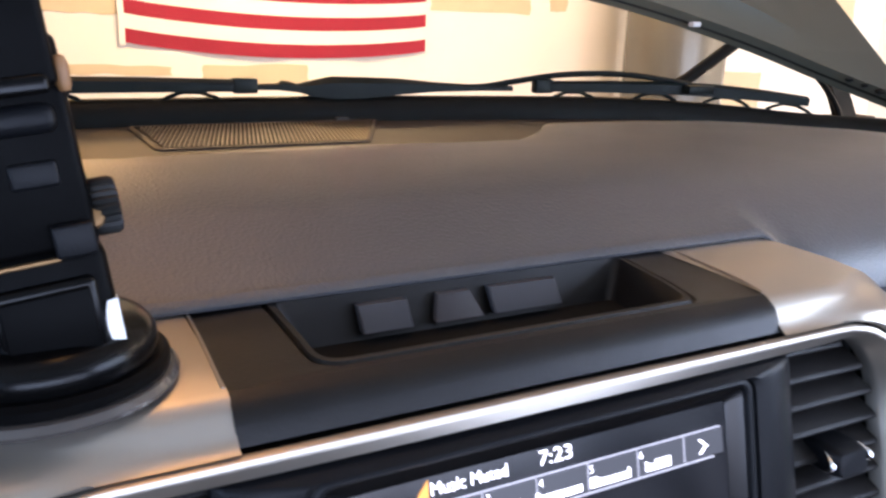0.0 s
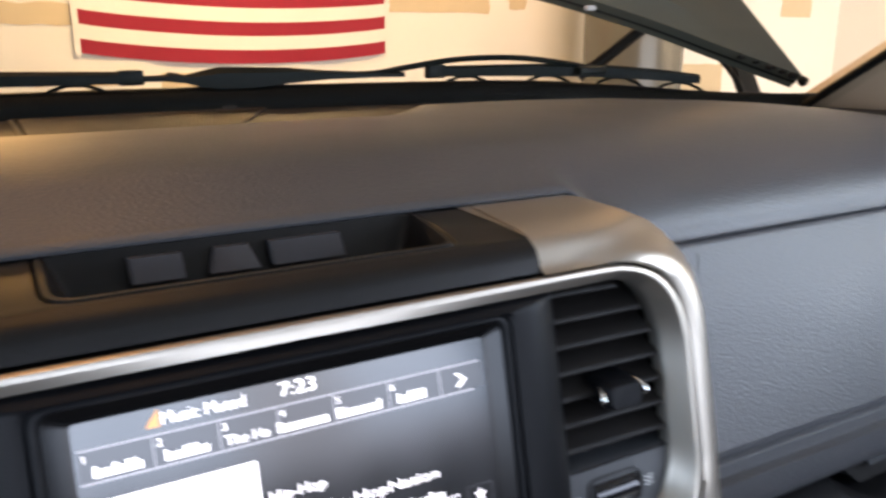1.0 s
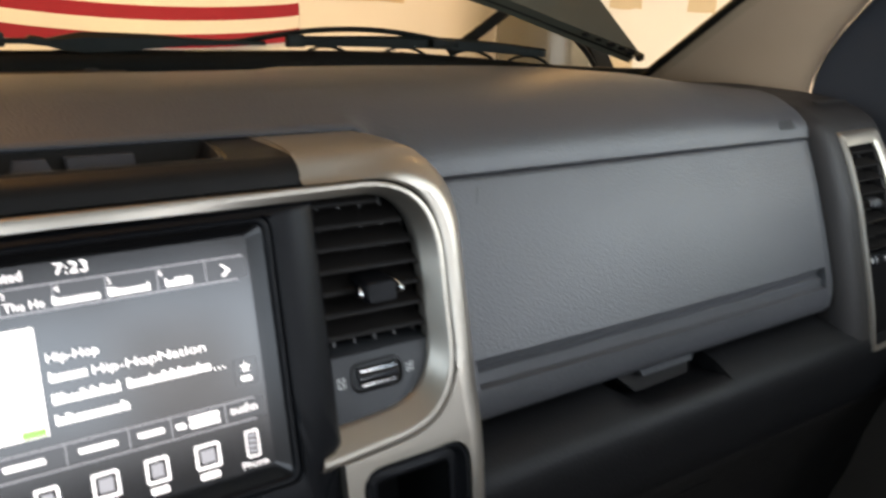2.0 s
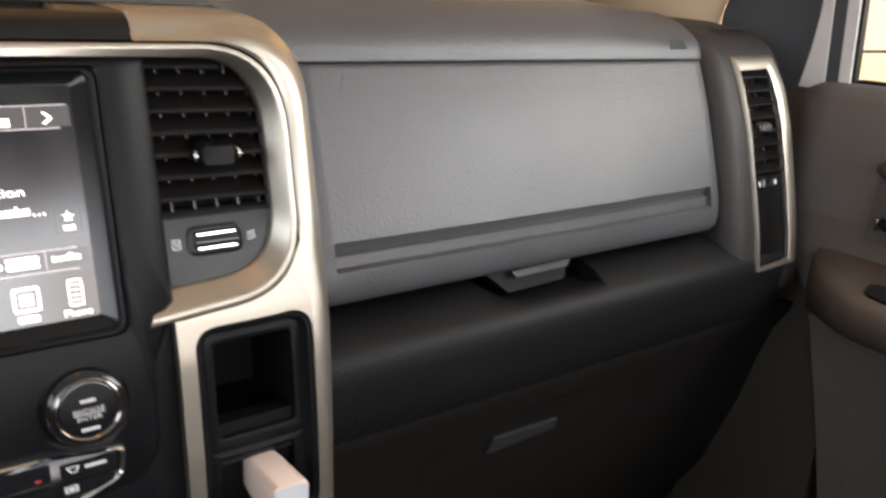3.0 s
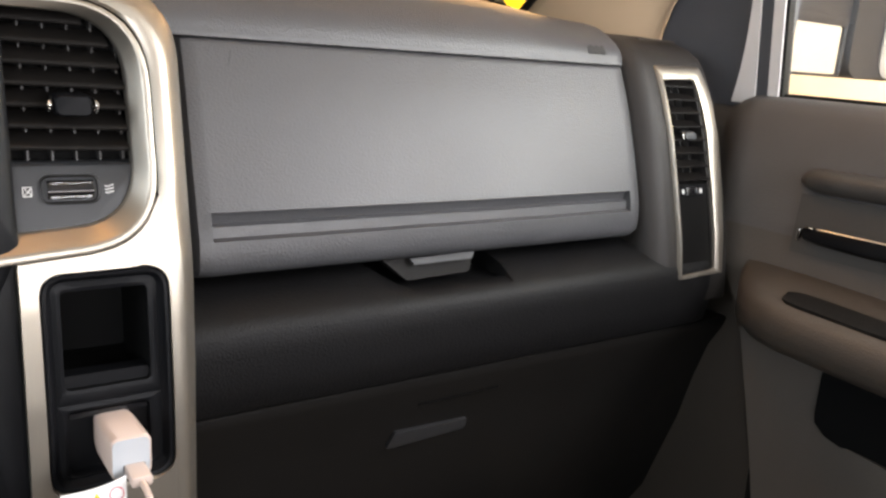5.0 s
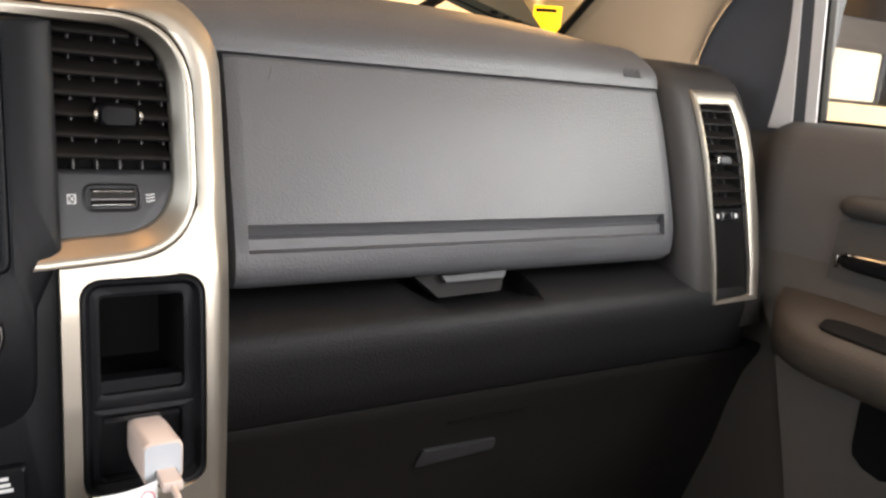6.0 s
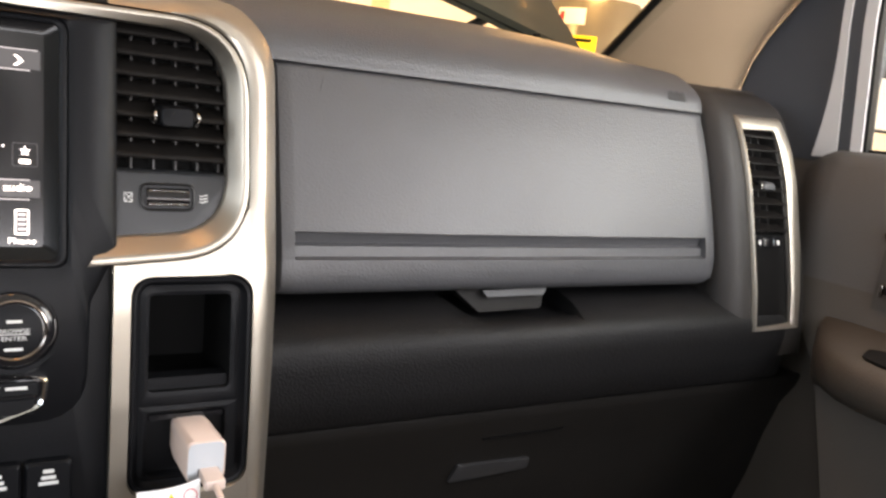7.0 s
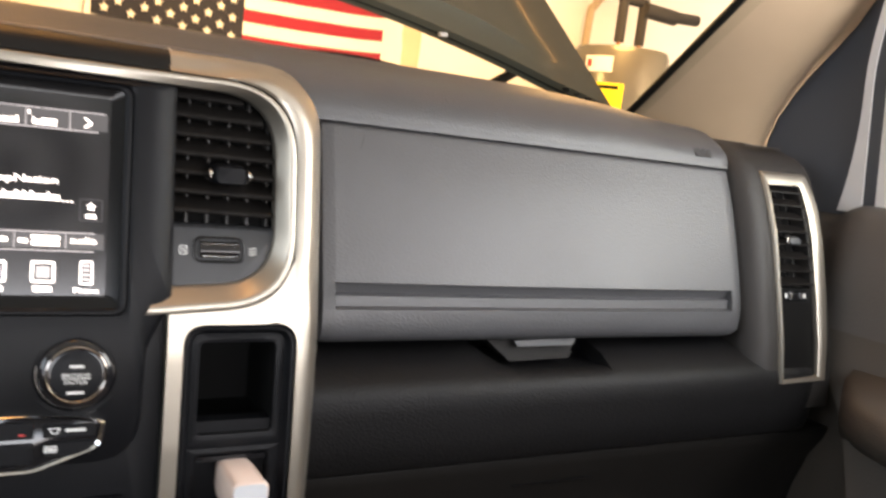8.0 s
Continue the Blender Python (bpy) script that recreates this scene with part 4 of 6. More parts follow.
# ---- climate controls ----
def controls():
    c = thing("control_panel", "dark climate and tuning controls with chrome rims", "control panel", (0, -0.04, 1.1))
    k = thing("tuning_knob", "black tuning knob with a chrome ring", "knob", (0.0715, -0.04, 1.1925))
    n = Vector((0, -1, 0.18)).normalized()
    m = Matrix.Translation((0.0715, stack_front(1.1925), 1.1925)) @ n.to_track_quat("Z", "Y").to_matrix().to_4x4()
    for side_name, prof, mat in (("knob_base", [(0.0285, -0.006), (0.0285, 0.0005), (0.0268, 0.0018), (0.0245, 0.0010)], STACK), ("knob_ring", [(0.0243, -0.004), (0.0243, 0.0030), (0.0236, 0.0042), (0.0226, 0.0034)], GLOSS), ("knob_body", [(0.0222, -0.002), (0.0215, 0.0110), (0.0200, 0.0128), (0.0175, 0.0135)], GLOSS), ("chrome_ring", [(0.0180, 0.0125), (0.0176, 0.0142), (0.0168, 0.0148), (0.0158, 0.0140), (0.0154, 0.0128)], DARKCHROME), ("knob_face", [(0.0156, 0.0120), (0.0155, 0.0132), (0.0146, 0.0136)], STACK)):
        part(side_name, lathe(bmesh.new(), prof, m, 40), mat, k)
    fz = lambda z: stack_front(1.1925) + 0.18 * (z - 1.1925) - 0.0140
    flat_text("BROWSE", 0.0034, 0.0635, 1.1935, 0.0002, MARK, "knob_text", k, 0.0160, fz)
    flat_text("ENTER", 0.0034, 0.0650, 1.1893, 0.0002, MARK, "knob_text", k, 0.0130, fz)
    bar(0.0635, 0.0795, 1.1925, 1.1929, 0.0002, MARK, "knob_line", k, surface=fz)
    bar(0.0675, 0.0755, 1.1992, 1.2008, 0.0002, MARK, "label_bar", k, surface=fz)
    bar(0.0665, 0.0760, 1.1835, 1.1850, 0.0002, MARK, "label_bar", k, surface=fz)
    # chrome-rimmed climate cluster
    o = fillet([(-0.090, 1.1635), (-0.045, 1.1690), (0.045, 1.1690), (0.0905, 1.1640), (0.0890, 1.1460), (0.050, 1.1320), (-0.050, 1.1320), (-0.088, 1.1460)], [0.004, 0.03, 0.03, 0.005, 0.010, 0.03, 0.03, 0.01], 6, 4)
    i = fillet([(-0.0875, 1.1615), (-0.045, 1.1668), (0.045, 1.1668), (0.0880, 1.1620), (0.0862, 1.1475), (0.050, 1.1342), (-0.050, 1.1342), (-0.0855, 1.1475)], [0.003, 0.03, 0.03, 0.004, 0.009, 0.03, 0.03, 0.009], 6, 4)
    part("chrome_rim", face(stack_front, [(o, -0.006), (o, 0.0040), (mixed(o, i, 0.5), 0.0056), (i, 0.0045), (i, -0.004)]), CHROME, c, "chrome rim of the climate cluster")
    part("cluster_face", face(stack_front, [(i, -0.006), (i, 0.0028), (mixed(i, [(0, 1.15)] * len(i), 0.04), 0.0034)], caps=True), GLOSS, c)
    for x0, x1, z0, z1 in ((0.055, 0.085, 1.1535, 1.1615), (0.055, 0.083, 1.1420, 1.1510), (0.020, 0.050, 1.1535, 1.1640), (0.020, 0.050, 1.1380, 1.1510)):
        a = rrect(x0, x1, z0, z1, 0.0012)
        part("climate_button", face(stack_front, [(a, 0.000), (a, 0.0042), (mixed(a, [((x0 + x1) / 2, (z0 + z1) / 2)] * len(a), 0.08), 0.0050)], caps=True), STACK, c)
    fan = [(0.0575, 1.1600), (0.0650, 1.1600), (0.0632, 1.1562), (0.0600, 1.1562)]
    for pts, w in ((fan, 0.0), ([(0.0560, 1.1490), (0.0630, 1.1490), (0.0630, 1.1448), (0.0560, 1.1448)], 0.0)):
        lo = fillet(pts, 0.0004, 2, 1)
        cx, cz = sum(p[0] for p in pts) / 4, sum(p[1] for p in pts) / 4
        part("demist_mark", face(stack_front, [(lo, 0.0053), (mixed(lo, [(cx, cz)] * len(lo), 0.35), 0.0053)]), MARK, c, flat=True)
    bar(0.0675, 0.0790, 1.1572, 1.1590, 0.0053, MARK, "label_bar", c)
    bar(0.0580, 0.0612, 1.1458, 1.1476, 0.0053, MARK, "label_bar", c)
    UIR = glowing("red_indicator", (1.0, 0.1, 0.1), 0.5)
    bar(0.0420, 0.0450, 1.1560, 1.1570, 0.0053, UIR, "red_indicator", c)
    # side strips beside the panel and the row of switches below it
    low = fillet([(-0.1252, 1.2320), (0.1252, 1.2320), (0.1252, 1.03), (-0.1252, 1.03)], 0.002, 4, 8)
    part("lower_panel", face(stack_front, [(low, -0.03), (low, -0.0045), (mixed(low, [(0, 1.13)] * len(low), 0.02), -0.0038)], caps=True), STACK, c)
    for x0 in (0.0785, 0.0505, 0.0225, -0.0055, -0.0335):
        a = rrect(x0, x0 + 0.0258, 1.0790, 1.1095, 0.003)
        b = thing("switch_button", "black switch button with small grey marking", "button", (x0 + 0.013, -0.05, 1.09), group="row of switches")
        part("button_cap", face(stack_front, [(a, -0.005), (a, 0.0005), (mixed(a, [(x0 + 0.0129, 1.0942)] * len(a), 0.10), 0.0022)], caps=True), STACK, b)
        for z, w in ((1.1040, 0.006), (1.1000, 0.008), (1.0965, 0.011)):
            bar(x0 + 0.0129 - w / 2, x0 + 0.0129 + w / 2, z - 0.0011, z + 0.0011, 0.0024, MARK, "label_bar", b)


controls()


# ---- dash details ----
# slats lighter than their panel: a warm sheen is put into the colour
GRILLE = material("grille_warm_sheen", (0.075, 0.055, 0.034), 0.42, vary=0.1, scale=40)


def dash_details():
    # speaker grille in the middle of the defroster panel
    z = 1.4150
    g = thing("speaker_grille", "slatted speaker grille under the windshield, warm sheen in its brown", "speaker grille", (0.03, 0.46, z))
    o = fillet([(-0.076, 0.556), (0.170, 0.560), (0.100, 0.416), (-0.074, 0.416)], [0.004, 0.004, 0.012, 0.012], 6, 4)
    i = fillet([(-0.071, 0.552), (0.162, 0.556), (0.097, 0.422), (-0.069, 0.422)], [0.003, 0.003, 0.010, 0.010], 6, 4)
    bm = bmesh.new()
    loft(bm, [[Vector((x, y, h)) for x, y in l] for l, h in ((o, z - 0.004), (o, z + 0.0015), (mixed(o, i, 0.5), z + 0.0025), (i, z + 0.0015), (i, z - 0.004))], True)
    part("grille_rim", bm, TANBROWN, g)
    bm = bmesh.new()
    bm.faces.new([bm.verts.new((x, y, z + 0.0003)) for x, y in i])
    part("grille_backing", bm, CAVITY, g)
    n = 62
    for k in range(n):
        x = -0.069 + 0.2290 * (k + 0.5) / n
        y0 = max(0.425, 0.553 - (x + 0.067) / 0.26, (x - 0.0511) / 0.198)
        if y0 > 0.545:
            continue
        bm = box(x - 0.0010, x + 0.0009, y0, 0.553, z - 0.001, z + 0.0022, 0.0006, 1)
        for v in bm.verts:
            v.co.x += 0.26 * (v.co.y - 0.553)
        part("slat", bm, GRILLE, g, flat=True)
    # clip at the foot of the windshield
    part("sensor_clip", box(0.124, 0.139, 0.560, 0.567, 1.4150, 1.4195, 0.0022), VENTGREY, dash, "small grey clip")
    # airbag mark, glove box catch, lower box catch
    mark = material("embossed_mark", (0.028, 0.028, 0.029), 0.6, vary=0.05)
    for k in range(6):
        lo = rrect(0.6750 + 0.0042 * k, 0.6782 + 0.0042 * k, 1.3775, 1.3850 + 0.0015 * (k % 2), 0.0005, 2, 1)
        part("airbag_mark", face(lambda zz: 0.0696 + 0.0484 * ((zz - 1.3695) / 0.0385) ** 2.17, [(lo, -0.001), (lo, 0.0009)], caps=True), mark, dash)
    part("scuff_mark", face(lambda zz: glove_front(zz) - 0.0043 + 0.0022 * smoothstep(1.330, 1.360, zz), [(fillet([(0.2918, 1.3590), (0.2925, 1.3590), (0.2884, 1.3470), (0.2879, 1.3470)], 0.0002, 2, 1), dd) for dd in (-0.001, 0.0003)], caps=True), mark, dash, "thin dark scuff")
    part("glove_box_catch", face(glove_front, [(fillet([(0.415, 1.1905), (0.513, 1.1925), (0.508, 1.1725), (0.439, 1.1705)], [0.001, 0.001, 0.006, 0.006]), dd) for dd in (-0.040, -0.019)], caps=True), HARD, dash, "dark glove box catch")
    part("catch_tab", face(glove_front, [(fillet([(0.440, 1.1905), (0.511, 1.1920), (0.507, 1.1858), (0.4445, 1.1850)], 0.0008), dd) for dd in (-0.022, -0.012)], caps=True), VENTGREY, dash, "grey pull tab")
    low = lambda zz: spread([(0.94, 0.05), (1.0, 0.036), (1.045, 0.022), (1.072, 0.004)], zz)
    lo = fillet([(0.4370, 1.0245), (0.5200, 1.0215), (0.5210, 1.0085), (0.4310, 1.0050)], [0.003, 0.003, 0.003, 0.003])
    part("lower_catch", face(low, [(lo, -0.006), (lo, 0.003), (mixed(lo, [(0.48, 1.015)] * len(lo), 0.08), 0.0045)], caps=True), CATCH, dash, "grey lower box catch")
    part("panel_line", face(low, [(rrect(0.455, 0.549, 1.0515, 1.0530, 0.0006, 3, 6), dd) for dd in (-0.004, 0.0012)], caps=True), PADLOW, dash)
    # slot of the side window defroster on the dash end
    part("side_slot", face(lambda zz: 0.105 + (zz - 1.40) * 3.5, [(rrect(0.775, 0.835, 1.3975, 1.3995, 0.0006, 3, 1), dd) for dd in (-0.003, 0.0015)], caps=True), VENTGREY, dash, "grey slot trim")


dash_details()


# ---- phone mount ----
def phone_mount():
    p = thing("phone_mount", "black suction phone mount on the silver trim", "phone mount", (-0.170, 0.049, 1.404))
    at = Matrix.Translation((-0.170, 0.049, 0))
    CLEAR = material("clear_rubber", (0.045, 0.040, 0.036), 0.15, vary=0.1, coat=0.5)
    MOUNT = material("mount_black", (0.0010, 0.0010, 0.0011), 0.45, vary=0.15, scale=60, bump=0.1, bump_scale=1500, spec=0.045)
    MGLOSS = material("mount_gloss", (0.0015, 0.0015, 0.0016), 0.22, vary=0.1, spec=0.14)
    BRASS = material("brass_cap", (0.24, 0.14, 0.06), 0.45, metal=0.7, vary=0.1)
    part("suction_cup", lathe(bmesh.new(), [(0.0410, 1.4030), (0.0412, 1.4042), (0.0398, 1.4062), (0.0360, 1.4070)], at, 48), CLEAR, p, "dark translucent suction cup")
    part("lower_ring", lathe(bmesh.new(), [(0.0372, 1.4060), (0.0384, 1.4072), (0.0384, 1.4098), (0.0366, 1.4116), (0.0340, 1.4118)], at, 48), MOUNT, p)
    part("upper_ring", lathe(bmesh.new(), [(0.0344, 1.4112), (0.0352, 1.4128), (0.0346, 1.4180), (0.0322, 1.4212), (0.0280, 1.4226)], at, 48), MGLOSS, p)
    part("center_post", lathe(bmesh.new(), [(0.0200, 1.4200), (0.0195, 1.4300), (0.0180, 1.4340)], at, 32), MOUNT, p)
    lean = Matrix.Translation((-0.160, 0.026, 1.404)) @ pose(0, 0, 0, -3, -7, 0)

    def block(x0, x1, y0, y1, z0, z1, bevel, name, mat, label="", parent=p):
        bm = box(x0, x1, y0, y1, z0, z1, bevel, 3)
        bm.transform(lean)
        return part(name, bm, mat, parent, label)

    block(-0.0200, 0.0150, 0.000, 0.032, 0.007, 0.046, 0.004, "mount_body", MOUNT)
    block(-0.0180, 0.0105, -0.003, 0.001, 0.0120, 0.0375, 0.0020, "front_panel", MGLOSS)
    block(-0.0158, 0.0085, -0.0042, -0.0025, 0.0150, 0.0350, 0.0010, "panel_inset", MOUNT)
    block(-0.0160, 0.0115, -0.0015, 0.002, 0.0085, 0.0118, 0.0012, "release_bar", MGLOSS)
    block(0.0020, 0.0130, -0.0030, 0.008, 0.0435, 0.0530, 0.0010, "hinge_block", STACK)
    # brassy strip laid on for an orange reflection along the hinge
    block(-0.0220, 0.0030, -0.0012, 0.001, 0.0428, 0.0440, 0.0004, "hinge_glint", BRASS)
    block(-0.0280, 0.0142, 0.001, 0.022, 0.0440, 0.105, 0.003, "arm", MOUNT)
    block(-0.0050, 0.0075, -0.0008, 0.002, 0.0640, 0.0712, 0.0010, "rubber_pad", STACK)
    block(-0.0140, 0.0102, -0.0018, 0.003, 0.0785, 0.0868, 0.0030, "rubber_bumper", STACK)
    block(-0.0300, 0.0125, -0.0050, 0.016, 0.0905, 0.130, 0.0025, "clamp_head", MOUNT)
    block(-0.0300, 0.0100, -0.0065, 0.002, 0.0890, 0.0945, 0.0015, "upper_clamp", MGLOSS)
    # the orange light on the clamp tip is put into its colour
    bm = bmesh.new()
    lathe(bm, [(0.0014, -0.0045), (0.0020, -0.003), (0.0022, 0.0025), (0.0015, 0.0048), (0.0005, 0.0052)], lean @ Matrix.Translation((0.0138, 0.000, 0.0935)), 14)
    part("clamp_tip", bm, material("tip_orange_lit", (0.20, 0.095, 0.03), 0.5, vary=0.1), p, "rounded clamp tip, orange light in its colour")
    # ribbed side knob
    bm = bmesh.new()
    rows = []
    for h, r in ((0.0140, 0.0074), (0.0150, 0.0082), (0.0205, 0.0082), (0.0218, 0.0074)):
        rows.append([lean @ Vector((h, 0.012 + (r + (0.0005 if k % 2 else -0.0003)) * math.cos(2 * math.pi * k / 48), 0.0540 + (r + (0.0005 if k % 2 else -0.0003)) * math.sin(2 * math.pi * k / 48))) for k in range(48)])
    loft(bm, rows, True, True)
    part("side_knob", bm, RUBBER, p, "ribbed black side knob")
    bm = lathe(bmesh.new(), [(0.0030, -0.003), (0.0031, 0.0), (0.0025, 0.0008), (0.0015, 0.0010)], lean @ Matrix.Translation((0.0138, 0.004, 0.0525)) @ pose(0, 0, 0, 70, 20, 0), 20)
    part("knob_cap", bm, BRASS, p, "brassy pivot cap")
    rows = []
    for k in range(7):
        u = k / 6
        z = 0.0115 + 0.0170 * u
        w = 0.0040 * math.sin(math.pi * (0.10 + 0.72 * u)) ** 0.7
        rows.append([lean @ Vector((x, y, z)) for x, y in ((0.0148 - w, -0.0008), (0.0150, -0.0002), (0.0154, 0.004), (0.0150, 0.004), (0.0146, 0.0004), (0.0148 - w, -0.0003))])
    part("white_sticker", lofted(rows, True, True), WHITEP, p, "white paper sticker")


phone_mount()


# ---- windshield, wipers, hood ----
def windshield():
    rows = []
    for x in np.linspace(-0.82, 0.82, 24):
        y, z = glass_base(x), 1.412 - drop(x)
        rows.append([Vector((x * (1 - 0.17 * s), y - 0.86 * s + 0.04 * s * (x / 0.82) ** 2, z + 0.50 * s)) for s in (0.0, 0.04, 0.5, 1.0)])
    bm = lofted(rows)
    ws = tagged(part("window_1", bm, GLASS), "clear curved windshield glass", "windshield", kind="structure")
    ws.visible_shadow = False
    rows = []
    for x in np.linspace(-0.86, 0.86, 30):
        y, z = glass_base(x), 1.412 - drop(x)
        rows.append([Vector((x, y + a, z + b)) for a, b in ((0.008, -0.03), (0.006, 0.008), (0.010, 0.0190), (0.016, 0.0245), (0.024, 0.0260), (0.05, 0.0235), (0.10, 0.010), (0.10, -0.03))])
    COWL = material("cowl_black", (0.002, 0.003, 0.003), 0.5, vary=0.15, spec=0.12)
    tagged(part("cowl", lofted(rows, True, True), COWL), "black plastic cowl below the windshield", "cowl", kind="structure")


windshield()
WIPER = material("wiper_black", (0.003, 0.006, 0.0055), 0.45, vary=0.15, spec=0.18)


def blade(thing_ob, pts, tip):
    """A frame blade: spine, claws and rubber edge along a curve."""
    path = spline(pts, 6)
    n = len(path)
    bm = bmesh.new()
    rows = []
    for k, p in enumerate(path):
        h = 0.0080 * (0.75 + 0.25 * math.sin(math.pi * (k + 0.5) / n))
        rows.append([p + Vector((0, a, b)) for a, b in ((-0.004, -h * 0.9), (-0.005, h * 0.5), (-0.001, h), (0.003, h), (0.005, h * 0.4), (0.004, -h * 0.9))])
    loft(bm, rows, True, True)
    part("blade_spine", bm, WIPER, thing_ob)
    bm = bmesh.new()
    rows = [[p + Vector((0, a, b)) for a, b in ((-0.002, -0.0190), (-0.0028, -0.0150), (0.0028, -0.0150), (0.002, -0.0190))] for p in path]
    loft(bm, rows, True, True)
    part("rubber_edge", bm, RUBBER, thing_ob)
    for k in np.linspace(2, n - 3, 4):
        p, q = path[int(k)], path[min(n - 1, int(k) + 1)]
        w = (q - p).normalized()
        bm = bmesh.new()
        tube(bm, [p - w * 0.030 + Vector((0, 0, -0.0155)), p - w * 0.022 + Vector((0, 0, -0.0110)), p - w * 0.008 + Vector((0, 0, -0.0065)), p + w * 0.008 + Vector((0, 0, -0.0065)), p + w * 0.022 + Vector((0, 0, -0.0110)), p + w * 0.030 + Vector((0, 0, -0.0155))], 0.0021, 6)
        part("claw", bm, WIPER, thing_ob)
    # end sleeve of the spine
    p = path[-1 if tip else 0]
    part("end_sleeve", box(p.x - 0.012, p.x + 0.012, p.y - 0.006, p.y + 0.006, p.z - 0.0075, p.z + 0.0078, 0.002), WIPER, thing_ob)


def wipers():
    a = thing("windshield_wiper", "black parked wiper with a broad arm", "wiper", (0.1, 0.58, 1.44), group="windshield wipers")
    blade(a, [(-0.42, 0.548, 1.447), (-0.25, 0.580, 1.4495), (-0.113, 0.591, 1.4505), (0.041, 0.593, 1.4490)], 1)
    bm = bmesh.new()
    rows = []
    for x, y, z, h, w in ((-0.020, 0.592, 1.449, 0.003, 0.004), (0.035, 0.592, 1.4475, 0.0030, 0.004), (0.074, 0.592, 1.4475, 0.0035, 0.005), (0.078, 0.592, 1.4485, 0.0055, 0.006), (0.086, 0.592, 1.4475, 0.0055, 0.006), (0.094, 0.592, 1.4460, 0.0045, 0.006), (0.108, 0.593, 1.4450, 0.0085, 0.009), (0.130, 0.592, 1.4455, 0.0125, 0.010), (0.165, 0.590, 1.4455, 0.0118, 0.011), (0.205, 0.586, 1.4470, 0.0090, 0.010), (0.245, 0.580, 1.4470, 0.0055, 0.008), (0.295, 0.571, 1.4465, 0.0035, 0.005), (0.335, 0.564, 1.4460, 0.0030, 0.004)):
        rows.append([Vector((x, y + w * c, z + h * s)) for c, s in ((-1, -0.8), (-1, 0.5), (-0.4, 1), (0.4, 1), (1, 0.5), (1, -0.8))])
    loft(bm, rows, True, True)
    part("wiper_arm", bm, WIPER, a)
    b = thing("windshield_wiper", "black parked wiper with a thin arched arm", "wiper", (0.5, 0.52, 1.44), group="windshield wipers")
    blade(b, [(0.372, 0.556, 1.4490), (0.481, 0.530, 1.4490), (0.560, 0.507, 1.4475), (0.636, 0.480, 1.4425), (0.695, 0.456, 1.4365)], 0)
    bm = bmesh.new()
    tube(bm, spline([(0.262, 0.578, 1.4475), (0.301, 0.570, 1.4480), (0.338, 0.563, 1.4540), (0.398, 0.550, 1.4625), (0.466, 0.533, 1.4640), (0.526, 0.516, 1.4575), (0.570, 0.502, 1.4490)], 5), [0.0034] * 31, 8)
    part("wiper_arm", bm, WIPER, b)
    part("arm_clip", box(0.540, 0.582, 0.496, 0.508, 1.4430, 1.4530, 0.002), WIPER, b)


wipers()


